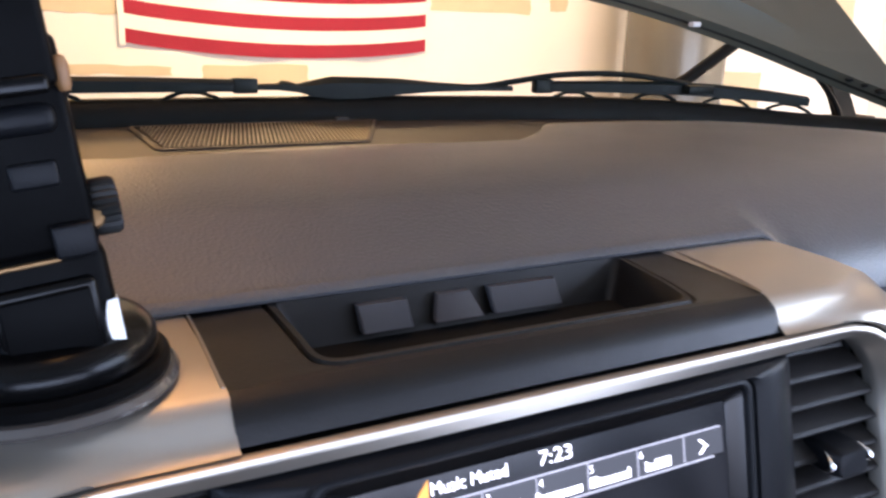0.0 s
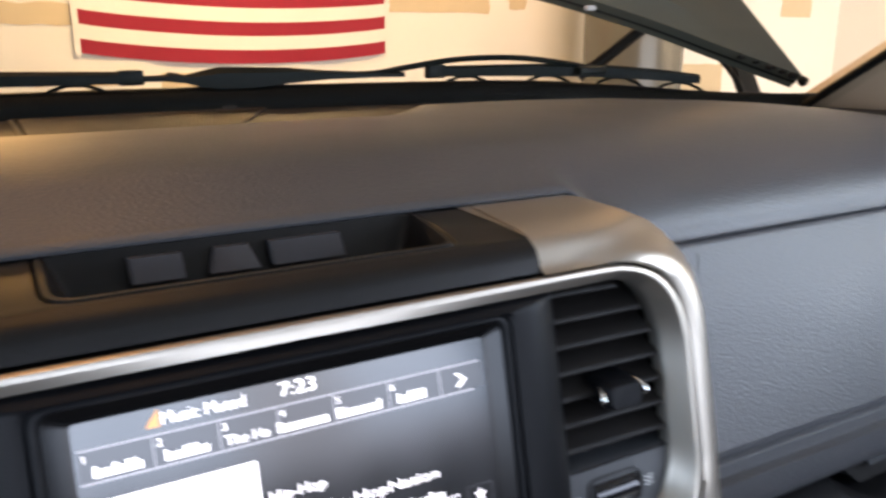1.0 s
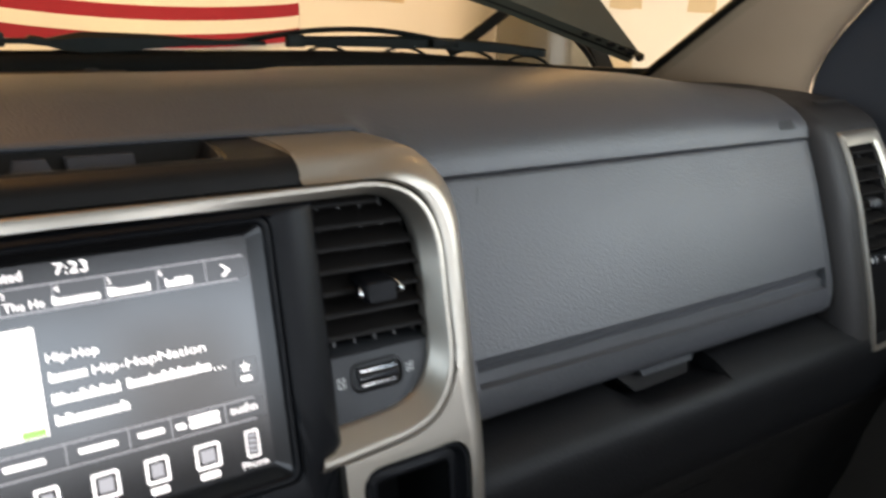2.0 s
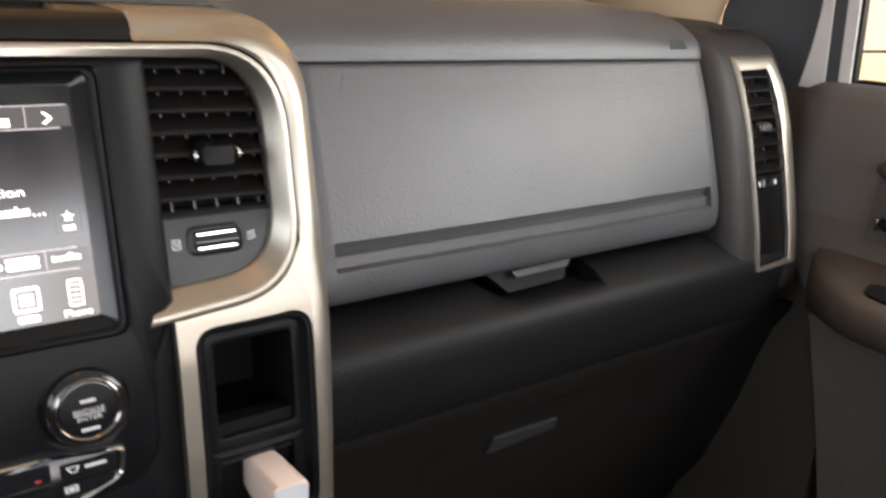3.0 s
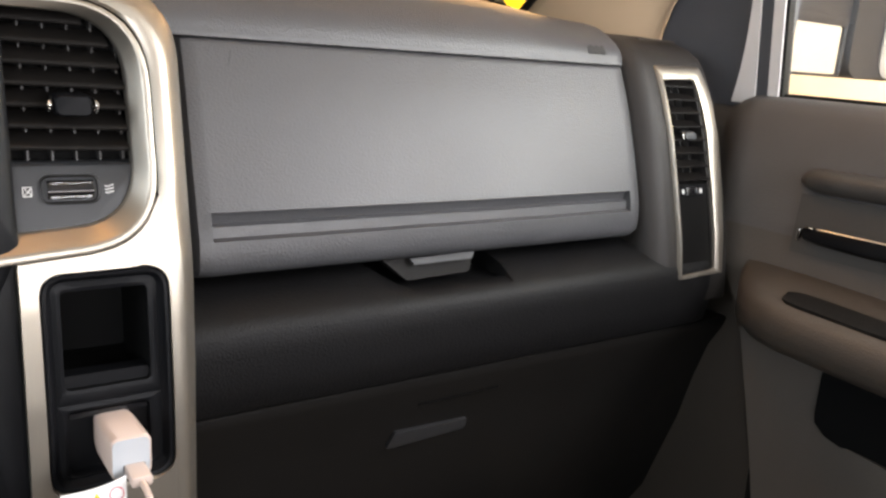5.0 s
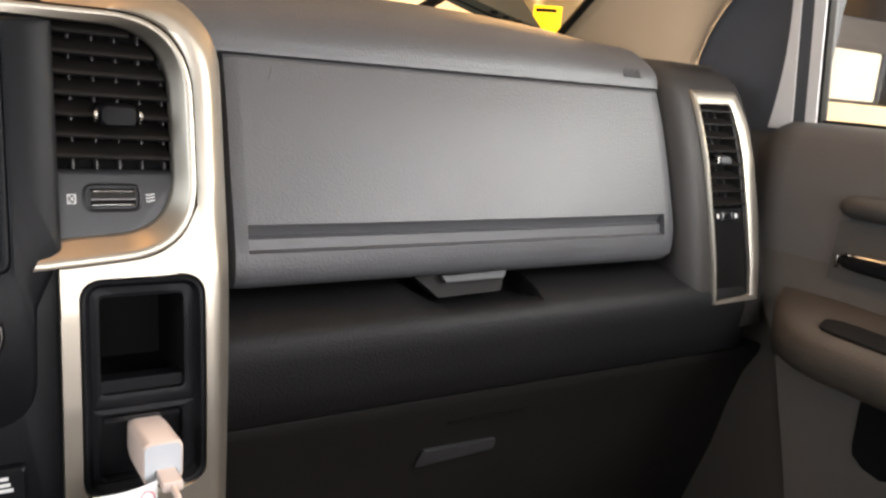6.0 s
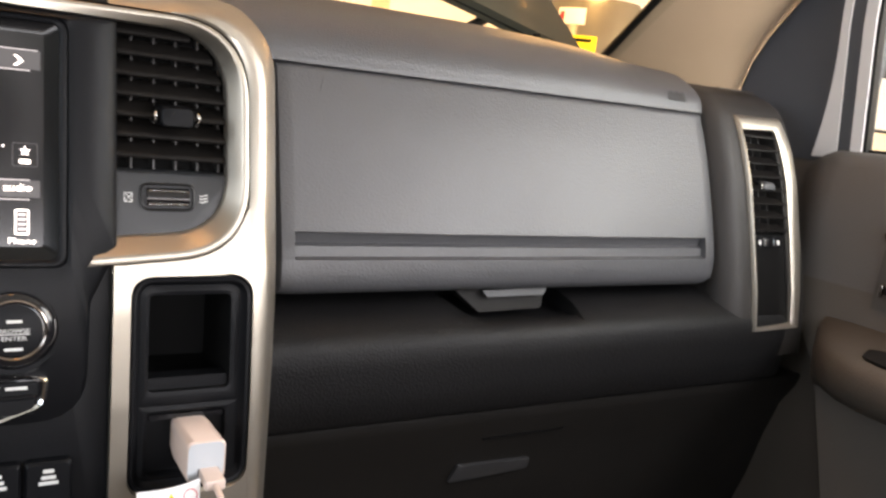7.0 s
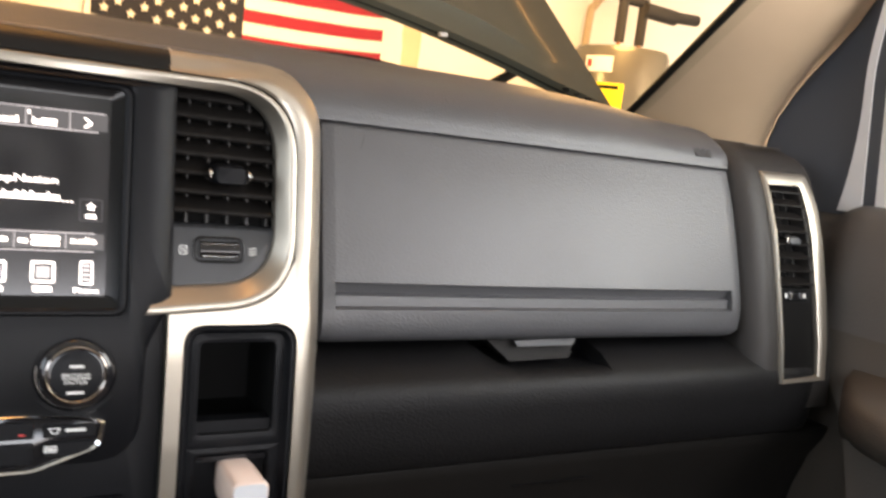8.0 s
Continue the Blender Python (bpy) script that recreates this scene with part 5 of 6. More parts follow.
def hood():
    ob = thing("hood", "raised dark green-grey truck hood seen from the cab", "hood", (0, 0.6, 1.4))
    half = spline([(0.822, 0.400, 1.4400), (0.770, 0.480, 1.473), (0.715, 0.528, 1.500), (0.66, 0.562, 1.521), (0.56, 0.592, 1.548), (0.43, 0.607, 1.570), (0.2, 0.63, 1.594), (0.0, 0.635, 1.60)], 6)
    rear = half + [Vector((-p.x, p.y, p.z)) for p in half[-2::-1]]

    def row(s, up):
        rise = [up * smoothstep(0.822, 0.66, abs(p.x)) for p in rear]
        return [Vector((p.x * (1 - 0.26 * s), p.y + 0.66 * s - 0.02 * min(s, 0.1) / 0.1 * u, p.z + 0.74 * s + 0.012 * u * min(1, s / 0.05))) for p, u in zip(rear, rise)]

    rows = [row(s, u) for s, u in ((0, 0.0), (0.010, 0.5), (0.030, 0.7), (0.042, 1.25), (0.055, 0.8), (0.10, 0.6), (0.4, 0.3), (0.8, 0.1), (1.15, 0))]
    under = [[p + Vector((0, 0.018, -0.016)) for p in r] for r in (rows[0], rows[4], rows[-1])]
    part("hood_panel", lofted(rows + under[::-1] + rows[:1]), HOODP, ob)
    # lip of the inner frame with its seal, below the rear edge
    lip = [[p + Vector((0, a, b)) for p in rear] for a, b in ((0.004, 0.002), (0.010, -0.010), (0.022, -0.013), (0.034, -0.004), (0.030, 0.010))]
    part("inner_frame", lofted(lip + lip[:1]), RUBBER, ob, "dark inner frame along the rear edge")
    bm = bmesh.new()
    tube(bm, [(0.735, 0.74, 1.425), (0.756, 0.72, 1.444), (0.848, 0.70, 1.510)], 0.0095, 10)
    part("hinge_arm", bm, RUBBER, ob, "black hinge arm")
    bm = bmesh.new()
    tube(bm, spline([(0.74, 0.59, 1.508), (0.80, 0.575, 1.488), (0.845, 0.56, 1.458), (0.885, 0.55, 1.415), (0.90, 0.55, 1.38)], 4), 0.0045, 8)
    part("strut", bm, RUBBER, ob, "thin black curved strut")
    bm = bmesh.new()
    rows = [[Vector((x + w * c, 0.57 + 0.008 * s, z)) for c, s in ((-1, -1), (1, -1), (1, 1), (-1, 1))] for x, z, w in ((0.865, 1.485, 0.020), (0.89, 1.455, 0.018), (0.915, 1.425, 0.017), (0.945, 1.38, 0.018))]
    loft(bm, rows, True, True)
    part("hinge_plate", bm, RUBBER, ob, "broad black hinge plate")
    bm = bmesh.new()
    lathe(bm, [(0.003, 0.0), (0.006, 0.002), (0.0065, 0.008), (0.004, 0.011)], Matrix.Translation((0.822, 0.402, 1.430)) @ pose(0, 0, 0, 0, 60, 0), 10)
    part("bump_stop", bm, RUBBER, ob)
    lumps = bmesh.new()
    for u, r in ((0.00, 0.0050), (0.16, 0.0068), (0.30, 0.0048), (0.46, 0.0062), (0.66, 0.0042), (0.86, 0.0052)):
        at = Vector((0.824, 0.398, 1.4345)).lerp(Vector((0.772, 0.474, 1.466)), u)
        bmesh.ops.create_icosphere(lumps, subdivisions=1, radius=r, matrix=Matrix.Translation(at) @ Matrix.Diagonal((1.5, 1.0, 0.8, 1)))
    part("corner_seal", lumps, RUBBER, ob, "lumpy black seal at the hood corner")
    part("edge_clip", box(0.608, 0.622, 0.570, 0.580, 1.520, 1.5265, 0.002), SEAL, ob, "small pale clip on the rear edge")


hood()


# ---- passenger side: pillar, door, mirror ----
def pillar():
    rows = []
    for k in range(13):
        t = k / 12
        f0 = Vector((0.830, 0.425, 1.385)).lerp(Vector((0.690, -0.200, 1.750)), t)
        zr = 1.385 + 0.365 * t
        r0 = Vector((spread([(1.385, 0.922), (1.60, 0.905), (1.75, 0.770)], zr), spread([(1.385, 0.200), (1.412, 0.194), (1.45, 0.178), (1.49, 0.150), (1.524, 0.117), (1.564, 0.082), (1.60, 0.055), (1.66, -0.06), (1.75, -0.30)], zr), zr))
        a = r0 - f0
        rows.append([f0, f0 + a * 0.12 + Vector((-0.010, -0.004, 0.004)), f0 + a * 0.4 + Vector((-0.030, -0.012, 0.006)), f0 + a * 0.66 + Vector((-0.033, -0.016, 0.004)), f0 + a * 0.80 + Vector((-0.032, -0.019, 0.002)), f0 + a * 0.89 + Vector((-0.026, -0.020, 0.0)), f0 + a * 0.95 + Vector((-0.018, -0.016, 0.0)), f0 + a * 0.985 + Vector((-0.009, -0.009, 0.0)), r0, r0 + Vector((0.05, 0.03, 0)), f0 + Vector((0.06, 0.06, 0))])
    tagged(part("pillar_trim", lofted(rows, True, True), PILLAR), "beige textured windshield pillar trim, warm light in its colour", "pillar trim", kind="structure")
    bm = bmesh.new()
    tube(bm, [Vector((0.824, 0.428, 1.380)).lerp(Vector((0.684, -0.197, 1.745)), t) for t in np.linspace(0, 1, 8)], 0.0055, 8)
    tagged(part("windshield_seal", bm, RUBBER), "black seal along the windshield edge", "trim", kind="structure")


pillar()


def passenger_door():
    door = thing("door_1", "brown-grey passenger door with armrest and chrome handle", "door", (0.9, -0.4, 0.6), kind="structure")
    prof = [(0.985, 1.344), (0.930, 1.3465), (0.912, 1.3450), (0.903, 1.3400), (0.897, 1.328), (0.892, 1.305), (0.884, 1.25), (0.878, 1.20), (0.874, 1.16), (0.872, 1.10), (0.874, 0.95), (0.885, 0.75), (0.985, 0.70)]
    front = [(0.70, -0.10), (0.92, -0.076), (0.95, -0.056), (1.00, -0.046), (1.069, -0.034), (1.104, -0.014), (1.17, 0.030), (1.20, 0.12)]
    for name, pts, mat, label in (("door_upper", prof[:8] + [(0.985, 1.20)], DOORUP, "upper door panel, window haze in its grey"), ("door_panel", prof[7:] + [(0.985, 1.20)], DOORLOW, "")):
        rows = []
        for y in [0.12, 0.075, 0.062, 0.050] + list(np.linspace(0.03, -0.14, 12)) + list(np.linspace(-0.2, -1.05, 8)):
            k = smoothstep(0.03, 0.075, y)
            rows.append([Vector((x + 0.02 * k, min(y, spread(front, z) + 0.02 * (y - 0.12)), z - 0.012 * k * (z > 1.21))) for x, z in pts])
        part(name, lofted(rows, True, True), mat, door, label)
    # window frame strips and the dark corner panel
    def strip(y0, y1, x0, x1, mat, name, foot=0.0, label=""):
        rows = []
        for s in np.linspace(0, 1, 25):
            z = 1.335 + 0.50 * s
            sh = -0.02 * s - 0.20 * max(0, s - 0.3) ** 1.5
            e = foot * max(0, 1 - s / 0.30) ** 2
            rows.append([Vector((x - 0.20 * (z - 1.345), y + sh, z)) for x, y in ((x0, y0 + e), (x0, y1), (x1, y1), (x1, y0 + e))])
        part(name, lofted(rows, True, True), mat, door, label)
    strip(0.0470, 0.0370, 0.915, 0.960, SEAL, "frame_seal", 0.022, "pale grey frame seal")
    strip(0.0370, 0.0215, 0.917, 0.960, CHANNEL, "channel_rubber", 0.0, "dark rubber channel")
    strip(0.0215, 0.0080, 0.917, 0.934, SEAL, "frame_strip", 0.0, "pale grey frame strip")
    strip(0.0080, 0.0040, 0.920, 0.930, RUBBER, "glass_rubber", 0.0)
    rows = []
    for s in np.linspace(0, 1, 15):
        z = 1.33 + 0.40 * s
        sh = -0.02 * s * 0.8 - 0.20 * max(0, s * 0.8 - 0.3) ** 1.5
        yb = spread([(1.33, 0.20), (1.412, 0.196), (1.45, 0.182), (1.49, 0.154), (1.524, 0.121), (1.564, 0.086), (1.60, 0.065), (1.66, 0.04), (1.75, -0.05)], z)
        rows.append([Vector((x, y, z)) for x, y in ((0.925, max(yb, 0.050 + sh)), (0.923, 0.034 + sh), (0.965, 0.034 + sh), (0.965, max(yb, 0.050 + sh)))])
    part("corner_panel", lofted(rows, True, True), DOORTOP, door, "dark blue-grey corner panel")
    bm = box(0.932, 0.936, -0.95, 0.006, 1.335, 1.82)
    for v in bm.verts:
        v.co.x -= 0.20 * (v.co.z - 1.345)
    pane = part("pane", bm, GLASS, door, "clear side window glass")
    pane.visible_shadow = False
    part("belt_seal", box(0.925, 0.945, -1.0, 0.006, 1.338, 1.3495, 0.002), RUBBER, door)
    # upper ledge over the pull recess
    rows = []
    for y in (-0.0560, -0.0565, -0.058, -0.061, -0.065, -0.071, -0.08) + tuple(np.linspace(-0.12, -0.95, 8)):
        g = 0.12 + 0.88 * math.sqrt(smoothstep(-0.0555, -0.082, y))
        rows.append([Vector((0.893 + (x - 0.893) * g, y, 1.262 + (z - 1.262) * g + 0.010 * smoothstep(-0.06, -0.6, y))) for x, z in ((0.900, 1.277), (0.880, 1.2772), (0.871, 1.2755), (0.8655, 1.2715), (0.8635, 1.266), (0.8645, 1.260), (0.869, 1.2545), (0.880, 1.251), (0.900, 1.250))])
    part("upper_ledge", lofted(rows, True, True), DOORM, door)
    # recessed cup, dark handle with a chrome top edge
    # the cup is a flat plate, its darker colour standing for the recess
    rows = [[Vector((x, y, z)) for x, z in ((0.900, 1.249), (0.8785, 1.249), (0.8730, 1.185), (0.900, 1.18))] for y in (-0.066, -0.070, -0.26)]
    part("handle_cup", lofted(rows, True, True), DOORM, door, "dark plate in place of the recessed handle cup")
    bm, trim = bmesh.new(), bmesh.new()
    rows, edge = [], []
    for y, x, h in ((-0.080, 0.869, 0.0045), (-0.084, 0.866, 0.0070), (-0.10, 0.863, 0.0085), (-0.15, 0.861, 0.0095), (-0.20, 0.863, 0.0095), (-0.23, 0.870, 0.006)):
        rows.append([Vector((x + a, y, 1.2085 + b * h)) for a, b in ((0.006, 1.0), (0.001, 1.0), (-0.002, 0.4), (-0.002, -0.6), (0.002, -1), (0.006, -1))])
        edge.append([Vector((x + a, y, 1.2085 + h + b)) for a, b in ((0.004, 0.0006), (-0.0012, 0.0006), (-0.0022, -0.0010), (0.004, -0.0010))])
    loft(bm, rows, True, True)
    grip = part("door_handle", bm, STACK, door, "dark inner door handle")
    loft(trim, edge, True, True)
    part("handle_trim", trim, CHROME, grip, "thin chrome top edge")
    part("handle_bracket", box(0.858, 0.862, -0.0835, -0.0800, 1.2010, 1.2150, 0.001), DARKCHROME, grip)
    # armrest
    rows = []
    for y in (-0.018, -0.020, -0.025, -0.034, -0.045, -0.058, -0.074, -0.092, -0.12, -0.16, -0.25, -0.45, -0.95):
        g = math.sqrt(smoothstep(-0.016, -0.120, y))
        rows.append([Vector((0.876 + (x - 0.876) * (0.10 + 0.90 * g), y, z - 0.008 * smoothstep(-0.05, -0.3, y))) for x, z in ((0.890, 1.166), (0.872, 1.164), (0.840, 1.159), (0.800, 1.154), (0.782, 1.149), (0.774, 1.141), (0.772, 1.130), (0.777, 1.114), (0.795, 1.100), (0.830, 1.088), (0.890, 1.078))])
    part("armrest", lofted(rows, True, True), ARMREST, door, "dark brown padded armrest")
    rows = []
    for y, g in ((-0.110, 0.2), (-0.113, 0.6), (-0.120, 0.9), (-0.135, 1.0), (-0.2, 1.0), (-0.40, 1.0)):
        zt = 1.1575 - 0.008 * smoothstep(-0.05, -0.3, y)
        rows.append([Vector((0.808 + a * g, y, zt + b)) for a, b in ((0.017, 0.0015), (-0.017, -0.0030), (-0.017, -0.0060), (0.017, -0.0020))])
    part("switch_plate", lofted(rows, True, True), HARD, door, "black switch plate set in the armrest")
    # map pocket
    # the opening is a black plate on the door, not a real hole
    rows = []
    for y, z0, z1 in ((-0.130, 1.066, 1.020), (-0.132, 1.072, 1.010), (-0.145, 1.074, 1.000), (-0.22, 1.074, 0.982), (-0.5, 1.07, 0.95)):
        rows.append([Vector((x, y, z)) for x, z in ((0.8690, z0), (0.8690, z1), (0.885, z1), (0.885, z0))])
    part("pocket_opening", lofted(rows, True, True), CAVITY, door, "black plate for the shade in the map pocket opening")
    rows = []
    for y in (-0.105, -0.115, -0.13, -0.145, -0.17, -0.20, -0.25, -0.35, -0.5):
        zt = 0.998 - 0.012 * smoothstep(-0.13, -0.5, y)
        g = smoothstep(-0.105, -0.26, y)
        rows.append([Vector((0.8745 + a * g, y, z)) for a, z in ((0.01, zt), (-0.014, zt), (-0.020, zt - 0.006), (-0.022, zt - 0.05), (-0.016, 0.80), (0.01, 0.79))])
    part("map_pocket", lofted(rows, True, True), DOORLOW, door, "dark brown map pocket")


passenger_door()


def door_mirror():
    m = thing("door_mirror", "black towing mirror outside the passenger window", "mirror", (1.1, 0.1, 1.36))
    MIR = material("mirror_glass", (0.92, 0.93, 0.93), 0.02, metal=1.0, vary=0.0)
    MHOUS = material("mirror_housing", (0.030, 0.027, 0.031), 0.5, vary=0.1)
    flat = lambda z: 0.085
    o, i = rrect(1.008, 1.165, 1.372, 1.452, 0.010), rrect(1.014, 1.160, 1.376, 1.440, 0.007)
    part("mirror_frame", face(flat, [(o, -0.02), (o, 0.003), (mixed(o, i, 0.5), 0.004), (i, 0.002), (i, -0.002)]), MHOUS, m)
    part("inner_glass", face(flat, [(i, -0.004), (i, 0.0)], caps=True), MIR, m, "bright mirror glass")
    rows = []
    for y in (0.085, 0.082, 0.09, 0.15, 0.19):
        g = 1 - 0.25 * smoothstep(0.1, 0.2, y)
        rows.append([Vector((1.085 + (x - 1.085) * g, y, z)) for x, z in fillet([(1.000, 1.480), (1.180, 1.482), (1.180, 1.445), (1.000, 1.442)], 0.012, 4, 2)])
    part("upper_arm", lofted(rows, True, True), MHOUS, m)
    o, i = rrect(1.170, 1.46, 1.372, 1.66, 0.030), rrect(1.262, 1.452, 1.381, 1.652, 0.028)
    j = rrect(1.248, 1.457, 1.375, 1.657, 0.029)
    part("outer_housing", face(flat, [(rrect(1.19, 1.44, 1.405, 1.63, 0.03), -0.14), (o, -0.05), (o, -0.004), (mixed(o, j, 0.1), 0.006), (j, 0.010)]), MHOUS, m)
    part("outer_rim", face(flat, [(j, 0.004), (j, 0.012), (mixed(j, i, 0.5), 0.015), (i, 0.011), (i, 0.004)]), SEAL, m, "pale rim of the outer glass")
    part("outer_glass", face(flat, [(i, 0.000), (i, 0.006)], caps=True), MIR, m, "bright mirror glass")


door_mirror()


# ---- plain shell of the cab, behind and above the camera ----
def cab_shell():
    # unseen lining, tinted brown for warm reflections on the silver
    SHELL = material("cab_lining", (0.10, 0.078, 0.056), 0.8, vary=0.1)
    # lightened to hold the haze over the footwell
    KICK = material("footwell_plastic_hazed", (0.036, 0.030, 0.025), 0.6, vary=0.12, scale=25, bump=0.25, bump_scale=900, spec=0.25)
    # unseen headliner, kept pale and warm to bounce light onto the dash
    LINER = material("headliner_fabric", (0.60, 0.54, 0.45), 0.9, vary=0.05)
    def wall(name, label, cat, *boxes):
        mat = SHELL
        if not isinstance(boxes[0], tuple):
            mat, boxes = boxes[0], boxes[1:]
        bm = bmesh.new()
        for b in boxes:
            t = box(*b)
            me = bpy.data.meshes.new("tmp")
            t.to_mesh(me)
            t.free()
            bm.from_mesh(me)
            bpy.data.meshes.remove(me)
        tagged(part(name, bm, mat), label, cat, kind="structure")
    wall("cab_floor", "dark cab floor", "floor", (-0.99, 0.99, -1.25, 0.60, 0.60, 0.64))
    wall("cab_roof", "unseen pale beige cab headliner that bounces light", "ceiling", LINER, (-0.80, 0.80, -1.25, -0.27, 1.90, 1.94))
    # unseen wall, set close with a low opening to hold back rear light
    wall("cab_wall_rear", "unseen brown rear cab wall, its opening cut to limit light", "wall", (-0.99, 0.99, -1.25, -1.20, 0.64, 1.22), (-0.99, -0.78, -1.25, -1.20, 1.22, 1.56), (0.78, 0.99, -1.25, -1.20, 1.22, 1.56), (-0.99, 0.99, -1.25, -1.20, 1.56, 1.94))
    wall("cab_wall_driver", "unseen brown driver side cab wall with window openings", "wall", (-0.99, -0.94, -1.20, 0.60, 0.64, 1.345), (-0.99, -0.94, 0.02, 0.25, 1.345, 1.50), (-0.99, -0.90, -1.20, -0.95, 1.345, 1.94), (-0.99, -0.80, -0.95, -0.05, 1.82, 1.94))
    wall("cab_wall_passenger", "unseen brown passenger side cab wall with window openings", "wall", (0.94, 0.99, -1.20, -1.05, 0.64, 1.345), (0.90, 0.99, -1.20, -0.95, 1.345, 1.94), (0.80, 0.99, -0.95, -0.20, 1.82, 1.94))
    wall("firewall", "dark firewall behind the dashboard", "wall", (-0.99, 0.99, 0.56, 0.60, 0.64, 1.40))
    wall("kick_panel", "dark side panel of the footwell", "wall", KICK, (0.90, 0.99, 0.12, 0.56, 0.64, 1.335), (0.881, 0.99, -0.06, 0.125, 0.64, 1.190))


cab_shell()


# ---- things in the garage ----
def flag():
    ob = thing("wall_flag", "striped red and white flag with starred blue canton", "flag", (1.13, 3.86, 1.8))
    RED = material("flag_red", (0.30, 0.010, 0.030), 0.8, vary=0.08, scale=20)
    WHITE = material("flag_white", (0.80, 0.78, 0.74), 0.8, vary=0.04, scale=20)
    BLUE = material("flag_blue", (0.009, 0.010, 0.022), 0.8, vary=0.08, scale=20)
    x0, x1, zb, h = 0.36, 1.915, 1.372, 0.0655
    def sag(x, k):
        u = (x - x0) / (x1 - x0)
        return 0.010 - 0.022 * u - 0.054 * math.sin(math.pi * u) ** 0.8 * (1 - 0.6 * k / 13)
    def wave(x, z):
        return 3.866 + 0.006 * math.sin(9 * x + 2 * z) + 0.003 * math.sin(23 * x)
    for k in range(13):
        xa = x0 if k < 6 else 1.11
        rows = []
        for x in np.linspace(xa, x1, 30):
            za, zc = zb + k * h + sag(x, k), zb + (k + 1) * h + sag(x, k + 1)
            rows.append([Vector((x, wave(x, z) + t, z)) for z, t in ((za, 0), (zc, 0), (zc, 0.002), (za, 0.002))])
        part("stripe", lofted(rows, True, True), RED if k % 2 == 0 else WHITE, ob)
    rows = []
    for x in np.linspace(x0, 1.11, 14):
        za, zc = zb + 6 * h + sag(x, 6), zb + 13 * h + sag(x, 13)
        rows.append([Vector((x, wave(x, z) + t, z)) for z, t in ((za, 0), ((za + zc) / 2, 0), (zc, 0), (zc, 0.002), (za, 0.002))])
    canton = part("canton", lofted(rows, True, True), BLUE, ob, "dark blue starred canton")
    part("hem", lofted([[Vector((x, 3.864 + t, z)) for x, t in ((0.335, 0), (0.362, 0), (0.362, 0.003), (0.335, 0.003))] for z in np.linspace(1.372, 2.20, 6)], True, True), WHITE, ob)
    for r in range(9):
        n = 6 if r % 2 == 0 else 5
        for c in range(n):
            cx = x0 + 0.0625 * (2 * c + (1 if n == 6 else 2)) * 1.0
            cz = zb + 6 * h + 0.0458 * (r + 1)
            cz += sag(cx, 6 + 7 * (r + 1) / 10)
            bm = bmesh.new()
            pts = [(cx + (0.026 if k % 2 == 0 else 0.0105) * math.sin(k * math.pi / 5), cz + (0.026 if k % 2 == 0 else 0.0105) * math.cos(k * math.pi / 5)) for k in range(10)]
            bm.faces.new([bm.verts.new((x, 3.8535, z)) for x, z in pts])
            part("star", bm, WHITE, canton, flat=True)


flag()


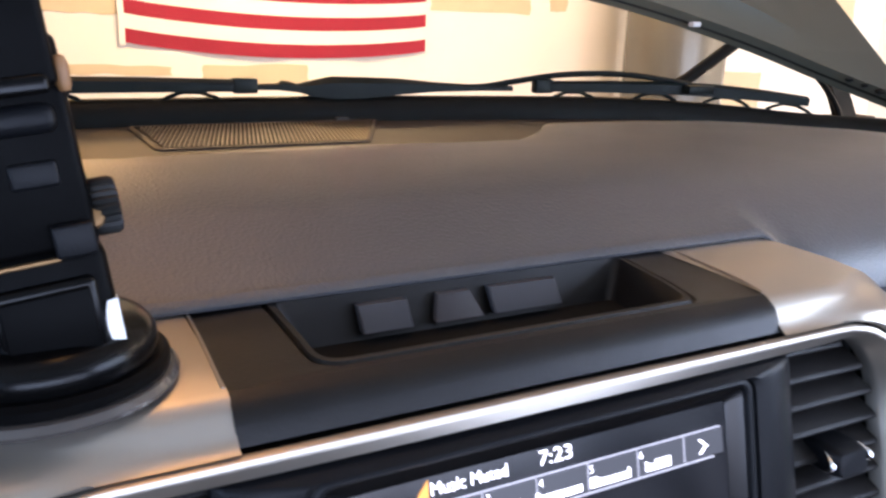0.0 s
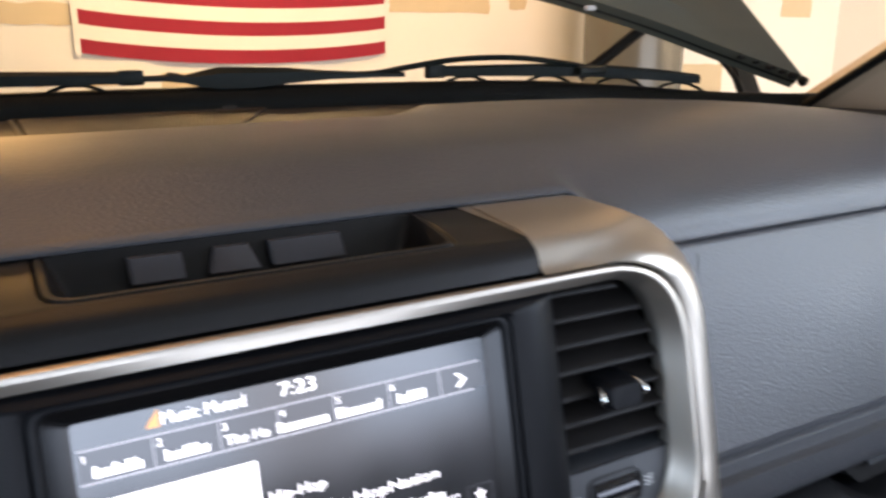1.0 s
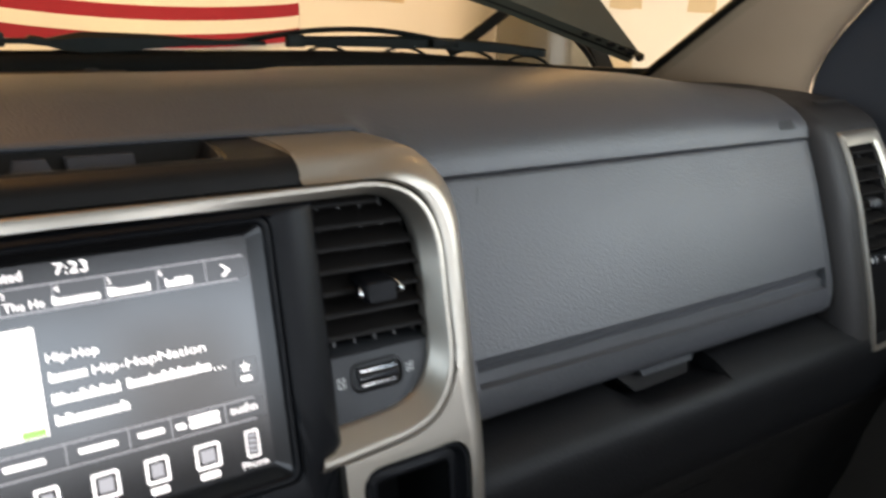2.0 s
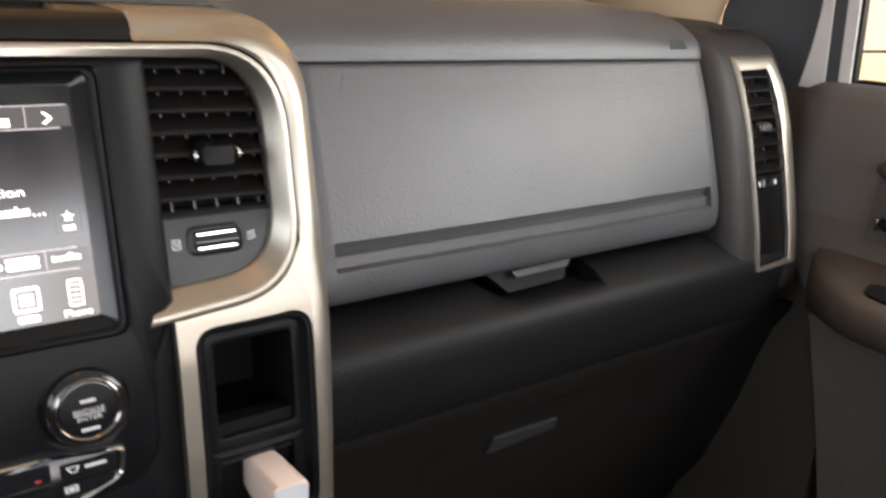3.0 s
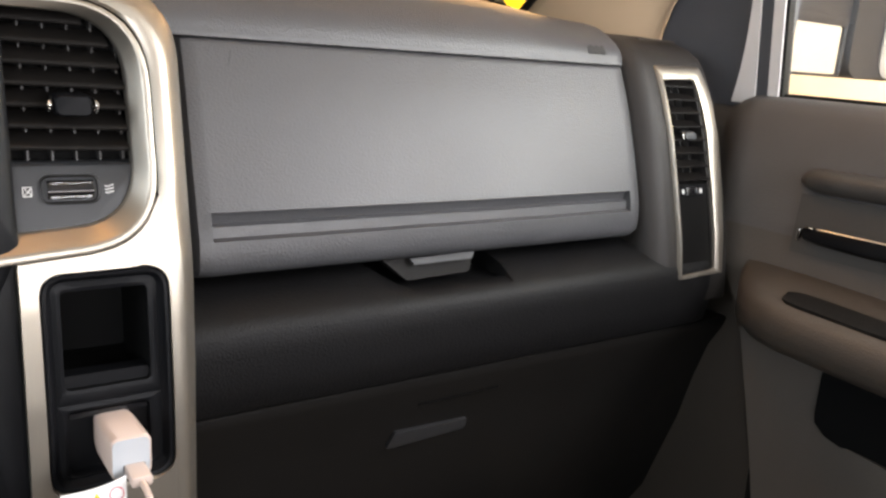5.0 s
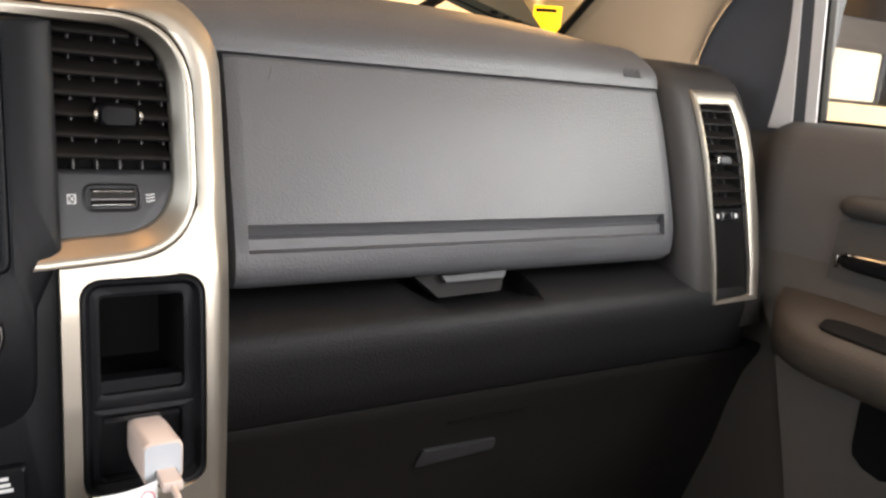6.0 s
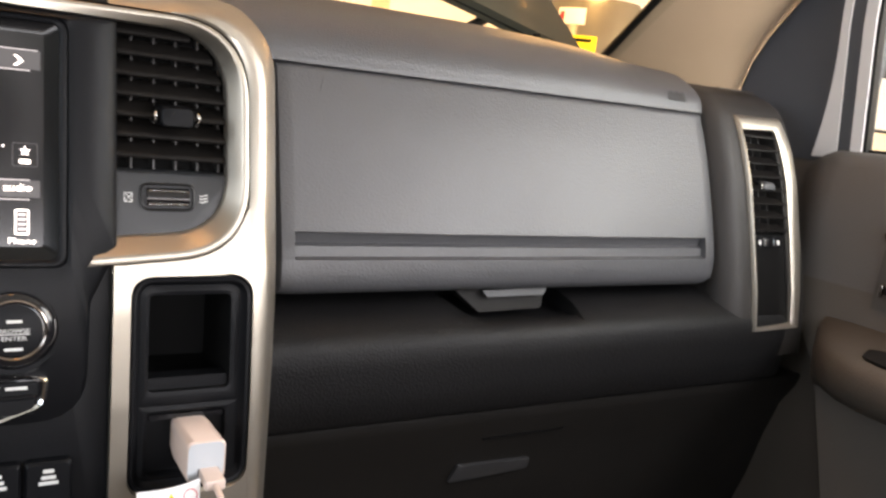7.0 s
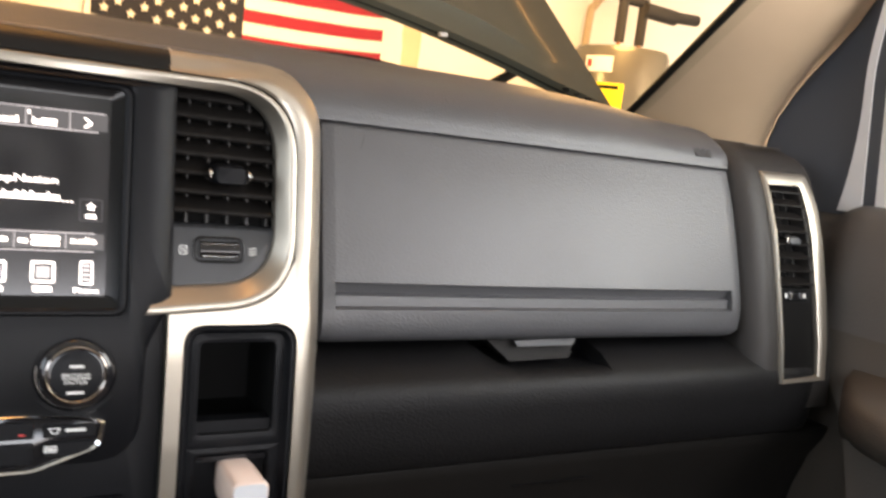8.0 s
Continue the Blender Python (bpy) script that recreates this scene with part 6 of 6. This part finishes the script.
def water_heater():
    w = thing("water_heater", "grey cylindrical water heater with dark insulated pipes", "water heater", (3.26, 3.36, 0))
    TANK = material("heater_grey_paint", (0.13, 0.128, 0.112), 0.26, metal=0.3, vary=0.05, scale=6)
    FOAM = material("pipe_insulation", (0.022, 0.022, 0.024), 0.8, vary=0.15)
    COPPER = material("copper", (0.55, 0.25, 0.13), 0.35, metal=1.0, vary=0.1)
    part("tank", lathe(bmesh.new(), [(0.27, 0.0), (0.285, 0.02), (0.285, 1.98), (0.27, 2.015), (0.10, 2.03)], Matrix.Translation((3.26, 3.36, 0)), 48), TANK, w)
    for x, top in ((3.19, 2.34), (3.345, 2.33)):
        bm = bmesh.new()
        tube(bm, [(x, 3.32, 2.02), (x, 3.32, 2.07)], 0.012, 10)
        part("copper_stub", bm, COPPER, w)
        bm = bmesh.new()
        tube(bm, [(x, 3.32, 2.06), (x, 3.32, top)], 0.030, 12)
        part("pipe", bm, FOAM, w)
    bm = bmesh.new()
    tube(bm, [(3.17, 3.32, 2.31), (3.32, 3.32, 2.31)], 0.030, 12)
    tube(bm, [(3.33, 3.30, 2.27), (3.58, 3.30, 2.26)], 0.045, 12)
    part("pipe_elbow", bm, FOAM, w)
    bm = bmesh.new()
    tube(bm, [(3.56, 3.30, 2.265), (3.76, 3.30, 2.275)], 0.034, 12)
    part("pipe_end", bm, FOAM, w)

    def label(a0, a1, z0, z1, mat, name, off=0.002, text=""):
        rows = []
        for a in np.linspace(math.radians(a0), math.radians(a1), 8):
            rows.append([Vector((3.26 + r * math.cos(a), 3.36 + r * math.sin(a), z)) for r, z in ((0.285 + off, z0), (0.285 + off, z1), (0.285, z1), (0.285, z0))])
        return part(name, lofted(rows, True, True), mat, w, text)
    label(187, 222, 1.86, 1.95, WHITEP, "rating_label", 0.002, "white printed label")
    label(190, 196, 1.885, 1.93, material("label_red", (0.5, 0.04, 0.04), 0.6, vary=0.03), "label_mark", 0.003)
    label(205, 238, 1.62, 1.80, material("label_yellow", (0.80, 0.66, 0.03), 0.6, vary=0.03), "energy_label", 0.002, "yellow energy label")
    label(208, 232, 1.765, 1.785, BLACK, "label_bar", 0.003)
    for x, r in ((3.31, 0.026),):
        bm = bmesh.new()
        tube(bm, spline([(x, 3.80, 0.4), (x, 3.80, 2.1), (x + 0.03, 3.78, 2.35), (x + 0.12, 3.70, 2.5), (x + 0.15, 3.68, 2.79)], 6), r, 10)
        part("conduit", bm, material("beige_conduit", (0.45, 0.36, 0.24), 0.6, vary=0.1), w, "beige wall conduit")


water_heater()


def plaster_patches():
    MUD = material("plaster_patch", (0.60, 0.50, 0.34), 0.9, vary=0.12, scale=9, bump=0.2, bump_scale=60)
    wall = bpy.data.objects["wall_north"]
    rng = random.Random(5)
    for x0, x1, z0, z1 in ((0.08, 0.56, 1.235, 1.275), (0.71, 1.24, 1.165, 1.285), (0.0, 0.34, 1.505, 1.60), (1.95, 2.60, 1.575, 1.66), (2.74, 2.86, 1.60, 1.70), (4.32, 4.66, 1.585, 1.80), (5.17, 5.50, 1.575, 1.82), (2.3, 2.5, 1.95, 2.3), (4.2, 4.6, 1.0, 1.25), (-0.6, -0.2, 1.1, 1.5), (2.05, 2.16, 1.72, 2.1)):
        pts = []
        for ax, az, bx, bz in ((x0, z1, x1, z1), (x1, z1, x1, z0), (x1, z0, x0, z0), (x0, z0, x0, z1)):
            for k in range(5):
                u = k / 5
                pts.append((ax + (bx - ax) * u + rng.uniform(-0.008, 0.008), az + (bz - az) * u + rng.uniform(-0.008, 0.008)))
        part("plaster_patch", face(lambda z: 3.88, [(pts, -0.002), (pts, 0.003)], caps=True), MUD, wall, "beige plaster patch", flat=True)


plaster_patches()
